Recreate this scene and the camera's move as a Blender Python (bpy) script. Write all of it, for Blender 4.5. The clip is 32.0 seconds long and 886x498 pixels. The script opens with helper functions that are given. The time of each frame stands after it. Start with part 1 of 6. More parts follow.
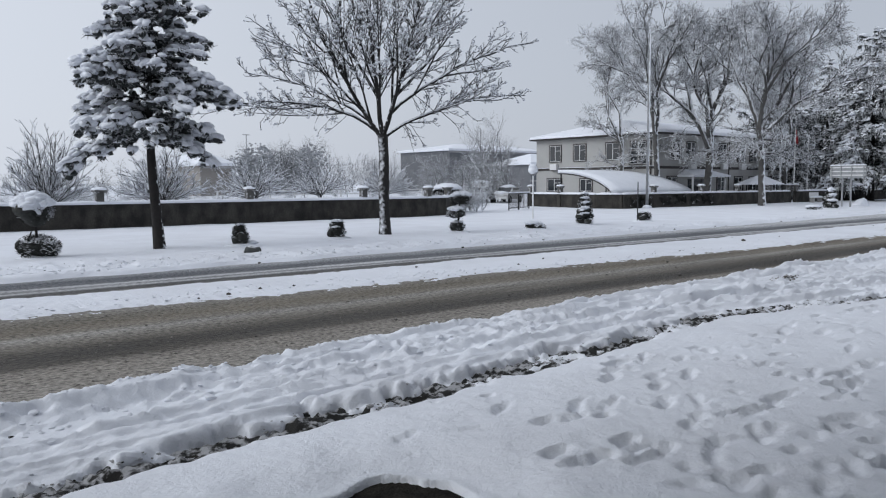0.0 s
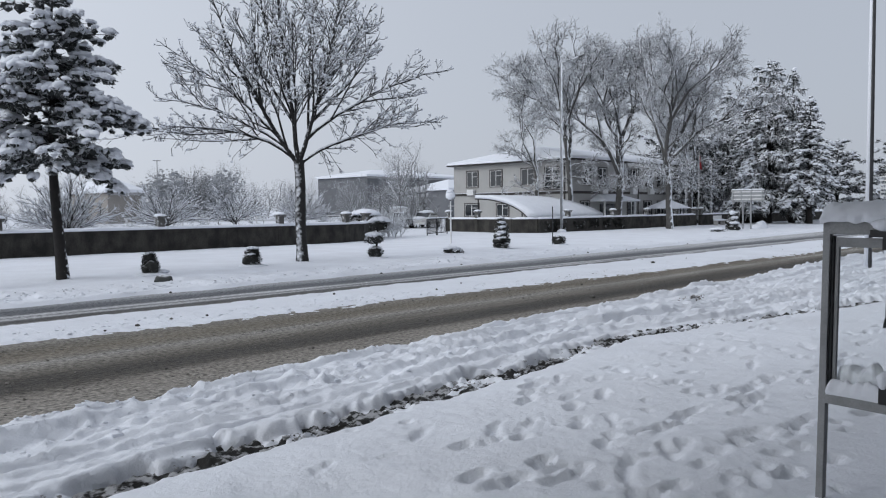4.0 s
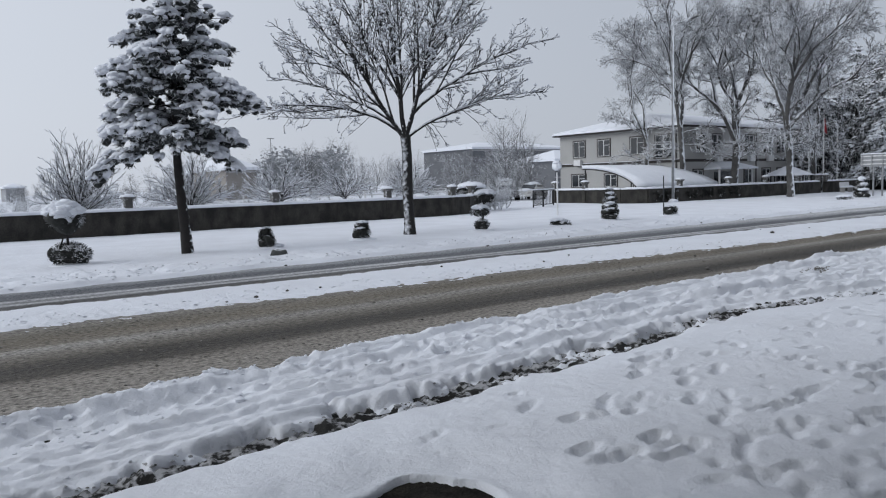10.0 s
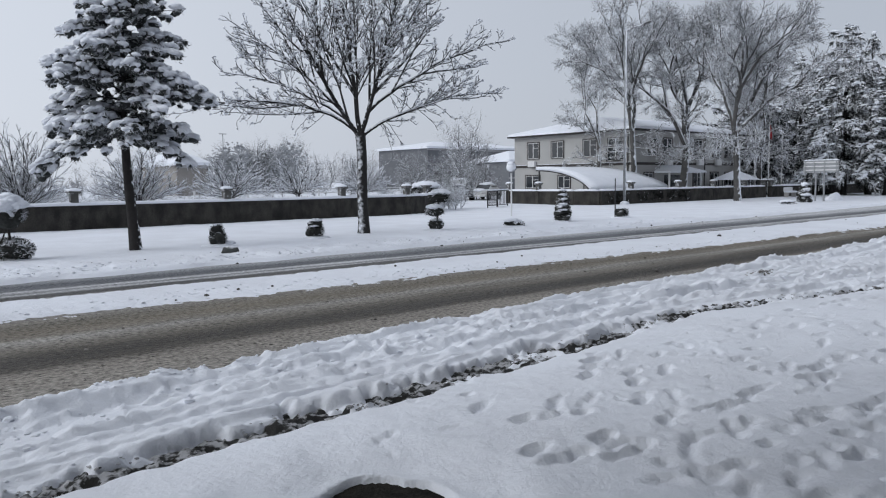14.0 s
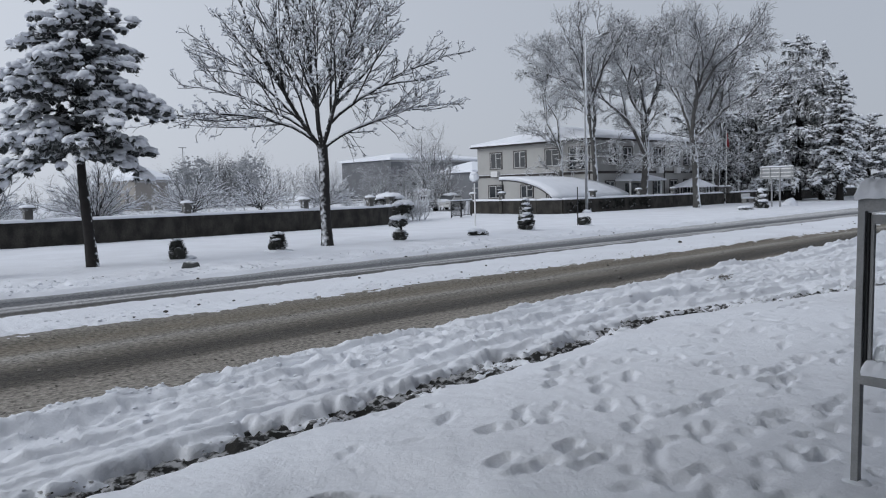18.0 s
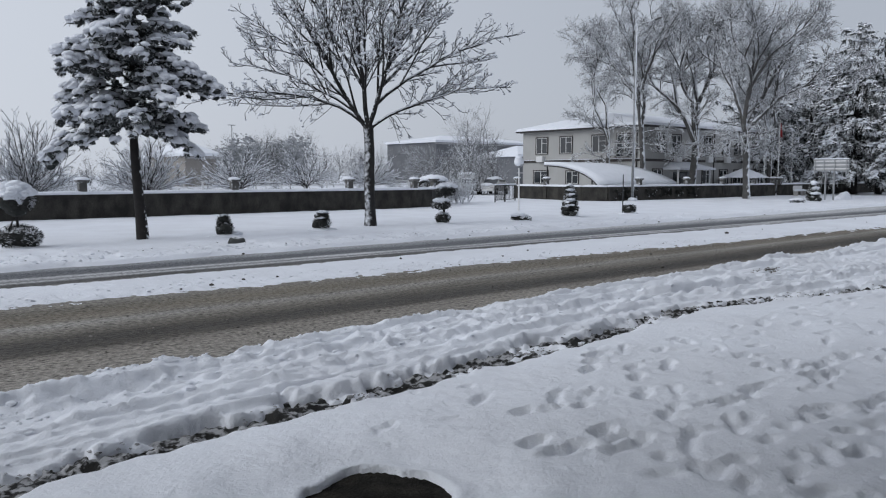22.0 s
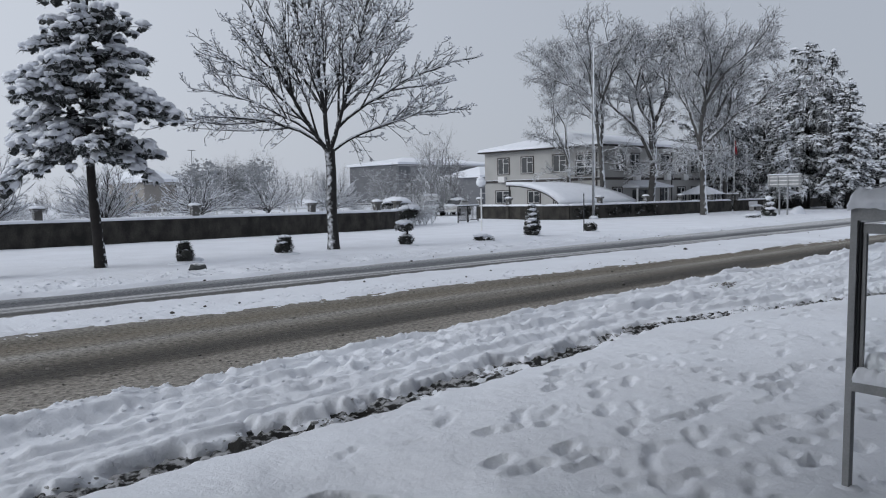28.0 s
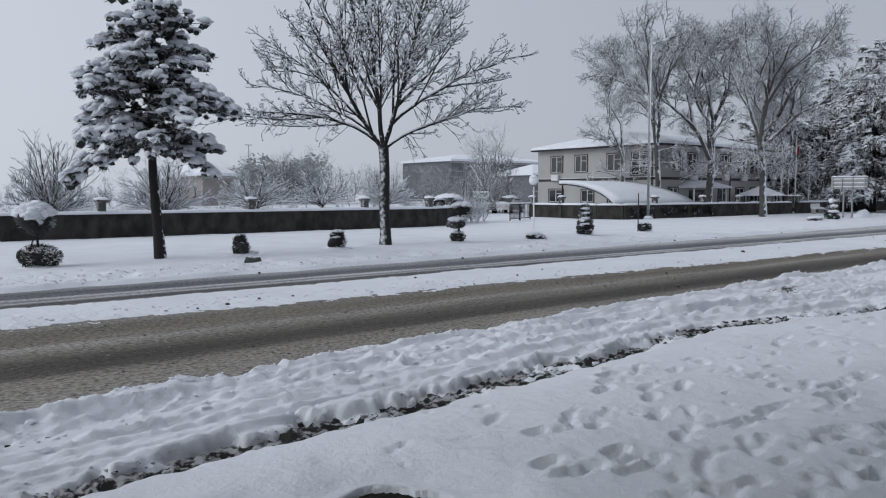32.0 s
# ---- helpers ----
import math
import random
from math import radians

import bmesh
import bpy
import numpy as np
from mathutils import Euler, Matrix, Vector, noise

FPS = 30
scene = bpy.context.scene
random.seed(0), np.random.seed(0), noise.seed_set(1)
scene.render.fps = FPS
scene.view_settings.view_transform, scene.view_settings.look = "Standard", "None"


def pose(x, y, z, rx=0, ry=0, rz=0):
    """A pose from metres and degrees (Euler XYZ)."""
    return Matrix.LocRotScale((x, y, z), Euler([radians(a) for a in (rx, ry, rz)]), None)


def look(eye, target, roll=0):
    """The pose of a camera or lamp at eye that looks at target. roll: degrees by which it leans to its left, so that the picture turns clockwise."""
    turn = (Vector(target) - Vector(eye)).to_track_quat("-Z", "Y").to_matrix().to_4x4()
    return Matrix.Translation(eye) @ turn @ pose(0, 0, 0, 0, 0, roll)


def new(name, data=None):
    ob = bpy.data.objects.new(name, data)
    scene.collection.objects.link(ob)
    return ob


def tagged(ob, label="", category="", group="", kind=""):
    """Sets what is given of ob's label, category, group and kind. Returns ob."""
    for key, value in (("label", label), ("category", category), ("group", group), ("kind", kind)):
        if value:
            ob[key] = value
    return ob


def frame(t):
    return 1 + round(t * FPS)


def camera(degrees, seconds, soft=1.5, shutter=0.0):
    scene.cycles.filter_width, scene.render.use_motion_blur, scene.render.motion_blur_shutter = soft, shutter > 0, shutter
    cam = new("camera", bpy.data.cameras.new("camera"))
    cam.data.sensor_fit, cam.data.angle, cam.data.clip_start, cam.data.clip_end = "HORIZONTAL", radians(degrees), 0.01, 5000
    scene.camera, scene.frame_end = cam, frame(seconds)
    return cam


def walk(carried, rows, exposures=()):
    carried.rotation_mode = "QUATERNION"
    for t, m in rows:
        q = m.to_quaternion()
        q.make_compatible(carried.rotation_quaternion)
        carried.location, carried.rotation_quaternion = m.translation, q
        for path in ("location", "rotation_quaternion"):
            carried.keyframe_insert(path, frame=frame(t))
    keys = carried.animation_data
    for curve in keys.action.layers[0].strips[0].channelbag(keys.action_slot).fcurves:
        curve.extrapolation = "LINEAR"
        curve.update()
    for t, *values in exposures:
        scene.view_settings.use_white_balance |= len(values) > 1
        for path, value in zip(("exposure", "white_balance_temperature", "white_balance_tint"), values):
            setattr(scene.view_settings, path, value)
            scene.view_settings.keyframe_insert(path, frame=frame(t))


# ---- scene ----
cam = camera(60.0, 32.0, soft=1.15)


def aim(x, y, z, yaw, pitch, roll):
    """Camera pose from its place, heading, tilt and lean."""
    return pose(x, y, z, 90 + pitch, 0, yaw) @ pose(0, 0, 0, 0, 0, roll)


PATH = [
    (0, 0.018, 0.031, 1.987, -39.06, -4.85, -0.23),
    (0.5, 0.009, 0.020, 1.990, -39.14, -4.50, 0.34),
    (1, -0.003, 0.001, 1.984, -38.95, -4.67, 0.02),
    (1.5, 0.004, -0.000, 1.986, -38.68, -4.67, -0.38),
    (2, 0.031, 0.014, 1.984, -39.16, -4.38, -1.21),
    (2.5, 0.034, 0.004, 1.988, -42.13, -4.30, -0.40),
    (3, 0.022, 0.003, 1.979, -43.55, -3.90, -0.11),
    (3.5, 0.025, -0.001, 1.993, -44.29, -3.05, -0.49),
    (5.5, 0.043, 0.025, 1.991, -46.86, -3.57, -0.48),
    (6, 0.033, 0.025, 1.991, -46.55, -4.05, -0.53),
    (6.5, 0.035, 0.031, 1.988, -45.05, -4.39, -0.63),
    (7, 0.008, 0.027, 1.994, -41.35, -4.96, -0.86),
    (7.5, 0.019, 0.046, 1.986, -33.89, -5.34, -2.08),
    (8, 0.023, 0.046, 1.996, -31.80, -4.26, -2.12),
    (8.5, 0.024, 0.042, 1.991, -32.12, -4.04, -1.55),
    (9, 0.010, 0.028, 1.995, -33.54, -4.21, -1.21),
    (9.5, 0.019, 0.019, 1.986, -35.15, -4.86, -1.42),
    (10, 0.022, 0.017, 1.991, -37.16, -4.90, -1.62),
    (10.5, 0.030, 0.029, 1.997, -38.05, -4.71, -2.09),
    (11, 0.017, 0.014, 2.011, -39.39, -4.34, -1.29),
    (11.5, 0.014, 0.013, 2.005, -39.43, -4.28, -1.15),
    (12, 0.029, 0.031, 1.990, -37.49, -5.10, -0.94),
    (12.5, 0.031, 0.022, 1.992, -38.34, -5.22, -1.09),
    (13, 0.000, 0.000, 2.000, -39.00, -5.75, -1.01),
    (13.5, 0.009, 0.007, 1.999, -39.65, -5.86, -0.79),
    (14, 0.017, 0.010, 2.008, -40.60, -5.04, -0.70),
    (14.5, 0.033, 0.014, 2.016, -42.33, -3.89, -0.60),
    (16.5, 0.093, 0.073, 1.973, -42.76, -4.11, -1.21),
    (17, 0.099, 0.073, 1.969, -42.32, -4.46, -1.27),
    (17.5, 0.095, 0.072, 1.972, -42.53, -4.74, -1.52),
    (18, 0.072, 0.037, 1.996, -43.24, -4.27, -1.50),
    (18.5, 0.079, 0.018, 2.001, -45.20, -3.03, -1.72),
    (19, 0.071, 0.011, 1.998, -46.61, -3.08, -1.76),
    (19.5, 0.067, 0.010, 1.994, -46.54, -3.36, -1.73),
    (20, 0.069, 0.013, 1.997, -46.09, -3.37, -1.79),
    (20.5, 0.058, 0.011, 1.994, -45.65, -3.48, -1.61),
    (21, 0.038, 0.015, 1.991, -44.56, -3.64, -1.74),
    (21.5, 0.011, 0.034, 1.972, -44.81, -5.02, -1.02),
    (22, 0.050, -0.013, 1.984, -40.05, -5.47, 0.05),
    (22.5, 0.087, -0.112, 2.003, -40.41, -3.67, -0.31),
    (23, 0.138, -0.078, 1.980, -42.74, -4.52, -0.98),
    (23.5, 0.100, -0.077, 1.986, -42.87, -5.46, -1.81),
    (24, 0.075, -0.076, 1.988, -42.39, -5.87, -2.33),
    (24.5, 0.051, -0.090, 1.997, -42.37, -5.62, -2.49),
    (25, 0.054, -0.094, 2.014, -42.10, -3.91, -2.30),
    (25.5, 0.070, -0.069, 2.004, -45.29, -2.66, -1.22),
    (27.5, 0.041, -0.063, 1.999, -43.32, -3.59, -0.98),
    (28, 0.039, -0.070, 2.002, -42.72, -3.91, -0.96),
    (28.5, 0.009, -0.091, 2.016, -41.64, -3.81, -0.93),
    (29, -0.002, -0.077, 2.013, -38.80, -4.04, -0.18),
    (29.5, -0.015, -0.070, 2.026, -33.93, -3.50, 0.12),
    (30, 0.015, -0.054, 2.036, -30.34, -2.49, -0.76),
    (30.5, 0.051, -0.030, 2.029, -31.40, -1.90, -1.13),
    (31, 0.027, -0.050, 2.014, -32.03, -3.25, -0.73),
    (31.5, 0.013, -0.082, 2.022, -34.46, -4.03, -0.40),
    (32, 0.036, -0.060, 2.004, -38.90, -4.09, -0.10),
]
walk(cam, [(t, aim(*row)) for t, *row in PATH], exposures=[(0.0, 0.0), (3.0, 0.0), (6.0, -0.04), (9.0, -0.1), (11.0, -0.08), (12.0, -0.12), (13.0, -0.05), (14.0, 0.0), (17.0, -0.13), (19.0, -0.07), (20.5, 0.02), (22.0, -0.13), (23.0, -0.04), (24.0, -0.02), (25.0, -0.15), (28.0, -0.16), (29.0, -0.24), (30.2, -0.21), (31.0, -0.15), (32.0, -0.19)])

# ---- world, sun and exposure ----
world = bpy.data.worlds.new("overcast_sky")
scene.world = world
world.use_nodes = True
wn, wl = world.node_tree.nodes, world.node_tree.links
bg = wn["Background"]
sky = wn.new("ShaderNodeTexSky")
sky.sky_type, sky.sun_disc = "NISHITA", False
sky.sun_elevation, sky.sun_rotation = radians(36), radians(-75)
sky.air_density, sky.dust_density = 1.0, 4.0
haze = wn.new("ShaderNodeMix")
haze.data_type = "RGBA"
haze.inputs["Factor"].default_value = 0.92
wl.new(sky.outputs[0], haze.inputs[6])
# cloud cover: brighter on the sun's side, greyer away from it
way, turn_, cloud = wn.new("ShaderNodeTexCoord"), wn.new("ShaderNodeVectorMath"), wn.new("ShaderNodeValToRGB")
turn_.operation = "DOT_PRODUCT"
turn_.inputs[1].default_value = (-0.30, 0.225, 0.0)
wl.new(way.outputs["Generated"], turn_.inputs[0])
half = wn.new("ShaderNodeMath")
half.operation = "ADD"
half.inputs[1].default_value = 0.5
wl.new(turn_.outputs["Value"], half.inputs[0])
wl.new(half.outputs[0], cloud.inputs[0])
cloud.color_ramp.interpolation = "EASE"
cloud.color_ramp.elements[0].position, cloud.color_ramp.elements[0].color = 0.25, (0.48, 0.522, 0.60, 1)
cloud.color_ramp.elements[1].position, cloud.color_ramp.elements[1].color = 1.0, (0.86, 0.915, 1.015, 1)
lift = wn.new("ShaderNodeVectorMath")
lift.operation = "SCALE"
lift.inputs["Scale"].default_value = 8.0
wl.new(cloud.outputs[0], lift.inputs[0])
wl.new(lift.outputs[0], haze.inputs[7])
wl.new(haze.outputs[2], bg.inputs["Color"])
bg.inputs["Strength"].default_value = 0.122
sun = new("sun", bpy.data.lights.new("sun", "SUN"))
sun.data.energy, sun.data.angle, sun.data.color = 1.15, radians(40), (0.93, 0.98, 1.02)
sun.matrix_world = look((-46, 12, 35), (0, 0, 0))

# ---- small builders ----

def thing(name, x, y, z, label, category, group="", kind="", turn=0.0):
    ob = new(name)
    ob.empty_display_size = 0.2
    ob.matrix_world = pose(x, y, z, 0, 0, turn)
    return tagged(ob, label, category, group, kind)


def part(name, bm, material, parent=None, label="", smooth=False):
    me = bpy.data.meshes.new(name)
    bm.to_mesh(me)
    bm.free()
    if smooth:
        me.polygons.foreach_set("use_smooth", [True] * len(me.polygons))
    me.materials.append(material)
    ob = new(name, me)
    if parent:
        ob.parent = parent
    return tagged(ob, label)


def raw(name, verts, faces, material, parent=None, label="", smooth=False):
    me = bpy.data.meshes.new(name)
    me.from_pydata(verts, [], faces)
    if smooth:
        me.polygons.foreach_set("use_smooth", [True] * len(me.polygons))
    me.materials.append(material)
    ob = new(name, me)
    if parent:
        ob.parent = parent
    return tagged(ob, label)


def box(bm, x0, x1, y0, y1, z0, z1, bevel=0.0):
    m = Matrix.Translation(((x0 + x1) / 2, (y0 + y1) / 2, (z0 + z1) / 2)) @ Matrix.Diagonal((x1 - x0, y1 - y0, z1 - z0, 1))
    made = bmesh.ops.create_cube(bm, size=1, matrix=m)["verts"]
    if bevel:
        edges = list({e for v in made for e in v.link_edges})
        bmesh.ops.bevel(bm, geom=edges, offset=bevel, segments=2, affect="EDGES", profile=0.6)
    return bm


def boxed(*a, bevel=0.0):
    return box(bmesh.new(), *a, bevel=bevel)


def tube(bm, p, q, r0, r1, n=8, caps=True):
    p, q = Vector(p), Vector(q)
    d = q - p
    m = Matrix.Translation((p + q) / 2) @ d.to_track_quat("Z", "Y").to_matrix().to_4x4()
    bmesh.ops.create_cone(bm, cap_ends=caps, segments=n, radius1=r0, radius2=max(r1, 1e-4), depth=d.length, matrix=m)
    return bm


def tubed(p, q, r0, r1, n=8):
    return tube(bmesh.new(), p, q, r0, r1, n)


def lumps(points, seed, rough=0.25, sub=2, flat=0.0):
    """Rounded blobs (x, y, z, rx, ry, rz) with an uneven skin."""
    bm = bmesh.new()
    for k, (x, y, z, rx, ry, rz) in enumerate(points):
        made = bmesh.ops.create_icosphere(bm, subdivisions=sub, radius=1)["verts"]
        off = Vector((seed * 3.1 + k * 1.7, k * 0.9, seed))
        for v in made:
            d = 1 + rough * noise.noise(v.co * 1.6 + off) + 0.5 * rough * noise.noise(v.co * 4 + off)
            c = v.co * d
            if c.z < -flat and flat:
                c.z = -flat + 0.2 * (c.z + flat)
            v.co = Vector((x + c.x * rx, y + c.y * ry, z + c.z * rz))
    return bm


def snow_bar(x0, x1, y0, y1, z, high, step=0.25, seed=0, over=0.03):
    """A ridge of snow lying on a long top: rounded across, uneven along."""
    bm = bmesh.new()
    n = max(2, int((x1 - x0) / step))
    prof = [(-0.5, -0.02), (-0.54, 0.35), (-0.42, 0.82), (-0.15, 1.0), (0.18, 0.98), (0.43, 0.8), (0.54, 0.33), (0.5, -0.02)]
    rows = []
    for i in range(n + 1):
        x = x0 + (x1 - x0) * i / n
        g = 1 + 0.22 * noise.noise((x * 0.9, seed, 0.3)) + 0.12 * noise.noise((x * 3.1, seed, 1.3))
        s = 0.6 if i in (0, n) else 1.0
        ym, w = (y0 + y1) / 2, (y1 - y0) + 2 * over
        rows.append([bm.verts.new((x, ym + p * w + 0.02 * noise.noise((x * 2.3, p * 4, seed)), z + h * high * g * s)) for p, h in prof])
    for a, b in zip(rows, rows[1:]):
        for k in range(len(prof) - 1):
            bm.faces.new((a[k], a[k + 1], b[k + 1], b[k]))
    bm.faces.new(rows[0][::-1])
    bm.faces.new(rows[-1])
    bmesh.ops.recalc_face_normals(bm, faces=bm.faces)
    return bm


# ---- materials ----
def stuff(name, colour, rough=0.7, metal=0.0, vary=0.25, scale=3.0, bump=0.3, fine=40.0, second=None, spec=0.4, dist=0.02, squash=None, detail=4, crisp=0.5):
    """A surface with grain and blotches at two scales."""
    m = bpy.data.materials.new(name)
    m.use_nodes = True
    n, l = m.node_tree.nodes, m.node_tree.links
    p = n["Principled BSDF"]
    p.inputs["Roughness"].default_value, p.inputs["Metallic"].default_value = rough, metal
    p.inputs["Specular IOR Level"].default_value = spec
    co = n.new("ShaderNodeTexCoord")
    big, small = n.new("ShaderNodeTexNoise"), n.new("ShaderNodeTexNoise")
    big.inputs["Scale"].default_value, small.inputs["Scale"].default_value = scale, fine
    big.inputs["Detail"].default_value, small.inputs["Detail"].default_value = 6, detail
    small.inputs["Roughness"].default_value = crisp
    if squash:
        mp = n.new("ShaderNodeMapping")
        mp.inputs["Scale"].default_value = squash
        l.new(co.outputs["Object"], mp.inputs[0])
        l.new(mp.outputs[0], big.inputs["Vector"])
    else:
        l.new(co.outputs["Object"], big.inputs["Vector"])
    l.new(co.outputs["Object"], small.inputs["Vector"])
    ramp = n.new("ShaderNodeValToRGB")
    c = Vector(colour)
    d = Vector(second) if second else c * (1 - vary)
    ramp.color_ramp.elements[0].position, ramp.color_ramp.elements[1].position = 0.35, 0.65
    ramp.color_ramp.elements[0].color, ramp.color_ramp.elements[1].color = (*d, 1), (*c, 1)
    l.new(big.outputs["Fac"], ramp.inputs[0])
    mix = n.new("ShaderNodeMix")
    mix.data_type, mix.blend_type = "RGBA", "MULTIPLY"
    mix.inputs["Factor"].default_value = min(1.0, vary * 1.5)
    l.new(ramp.outputs[0], mix.inputs[6])
    grey = n.new("ShaderNodeMapRange")
    grey.inputs["From Min"].default_value, grey.inputs["From Max"].default_value = 0.3, 0.7
    grey.inputs["To Min"].default_value, grey.inputs["To Max"].default_value = 0.55, 1.15
    l.new(small.outputs["Fac"], grey.inputs["Value"])
    l.new(grey.outputs[0], mix.inputs[7])
    l.new(mix.outputs[2], p.inputs["Base Color"])
    if bump:
        b = n.new("ShaderNodeBump")
        b.inputs["Strength"].default_value, b.inputs["Distance"].default_value = bump, dist
        l.new(small.outputs["Fac"], b.inputs["Height"])
        l.new(b.outputs[0], p.inputs["Normal"])
    return m


def snowy(name, colour, amount=0.45, rough=0.85, scale=6.0, vary=0.3, white=(0.80, 0.82, 0.86), wind=(0, 0, 1), patch=2.2, soft=0.15):
    """Bark, leaves or wall with snow lying where the surface faces up."""
    m = stuff(name, colour, rough, vary=vary, scale=scale, fine=scale * 8, bump=0.5)
    n, l = m.node_tree.nodes, m.node_tree.links
    p = n["Principled BSDF"]
    was = p.inputs["Base Color"].links[0].from_socket
    geo, sep = n.new("ShaderNodeNewGeometry"), n.new("ShaderNodeVectorMath")
    sep.operation = "DOT_PRODUCT"
    l.new(geo.outputs["Normal"], sep.inputs[0])
    sep.inputs[1].default_value = wind
    no, co = n.new("ShaderNodeTexNoise"), n.new("ShaderNodeTexCoord")
    no.inputs["Scale"].default_value, no.inputs["Detail"].default_value = patch, 5
    l.new(co.outputs["Object"], no.inputs["Vector"])
    add = n.new("ShaderNodeMath")
    add.operation = "MULTIPLY_ADD"
    l.new(no.outputs["Fac"], add.inputs[0])
    add.inputs[1].default_value = 1.4
    l.new(sep.outputs["Value"], add.inputs[2])
    step = n.new("ShaderNodeMapRange")
    step.inputs["From Min"].default_value, step.inputs["From Max"].default_value = 1.425 - soft / 2 - amount, 1.425 + soft / 2 - amount
    l.new(add.outputs[0], step.inputs["Value"])
    mix = n.new("ShaderNodeMix")
    mix.data_type = "RGBA"
    l.new(step.outputs[0], mix.inputs["Factor"])
    l.new(was, mix.inputs[6])
    mix.inputs[7].default_value = (*white, 1)
    l.new(mix.outputs[2], p.inputs["Base Color"])
    return m


SNOW = stuff("snow", (0.80, 0.82, 0.87), 0.75, vary=0.05, scale=2.0, fine=22, bump=0.35, second=(0.76, 0.78, 0.83), spec=0.25)
FIELD = stuff("trodden_snow", (0.80, 0.82, 0.87), 0.7, vary=0.05, scale=0.6, fine=45, bump=0.35, second=(0.74, 0.755, 0.80), spec=0.2, dist=0.012, detail=6, crisp=0.6)


def roughen(m, scale, strength, dist):
    """A second, coarser relief over a material's fine grain."""
    n, l = m.node_tree.nodes, m.node_tree.links
    p = n["Principled BSDF"]
    t, b, co = n.new("ShaderNodeTexNoise"), n.new("ShaderNodeBump"), n.new("ShaderNodeTexCoord")
    t.inputs["Scale"].default_value, t.inputs["Detail"].default_value, t.inputs["Roughness"].default_value = scale, 8, 0.68
    b.inputs["Strength"].default_value, b.inputs["Distance"].default_value = strength, dist
    l.new(co.outputs["Object"], t.inputs["Vector"])
    l.new(t.outputs["Fac"], b.inputs["Height"])
    l.new(p.inputs["Normal"].links[0].from_socket, b.inputs["Normal"])
    l.new(b.outputs[0], p.inputs["Normal"])


roughen(FIELD, 7.0, 0.6, 0.05)
CONCRETE = stuff("stained_concrete", (0.062, 0.057, 0.050), 0.9, vary=0.5, scale=1.6, fine=18, bump=0.5, second=(0.020, 0.019, 0.017), squash=(1.3, 1.3, 0.8))
PLASTER = stuff("cream_plaster", (0.42, 0.416, 0.405), 0.9, vary=0.1, scale=0.5, fine=12, bump=0.1)
BAND = stuff("dark_trim_paint", (0.065, 0.058, 0.056), 0.8, vary=0.2)
GLASS = stuff("dark_glass", (0.03, 0.035, 0.04), 0.08, vary=0.1, bump=0.0, spec=0.8)
WHITE = stuff("white_paint", (0.72, 0.72, 0.72), 0.5, vary=0.06, bump=0.05)
ZINC = stuff("galvanised_steel", (0.36, 0.37, 0.38), 0.45, 0.7, vary=0.2, scale=5, fine=60, bump=0.05)
ALU = stuff("dull_aluminium", (0.30, 0.305, 0.31), 0.55, 0.35, vary=0.2, scale=6, fine=80, bump=0.08)
BLACK = stuff("black_plastic", (0.015, 0.015, 0.017), 0.4, vary=0.2, bump=0.05)
RUST = stuff("dark_painted_steel", (0.04, 0.042, 0.045), 0.55, 0.2, vary=0.3, scale=9, bump=0.1)
STONE = stuff("pale_pillar_stone", (0.42, 0.41, 0.39), 0.9, vary=0.3, scale=3, fine=20, bump=0.3)


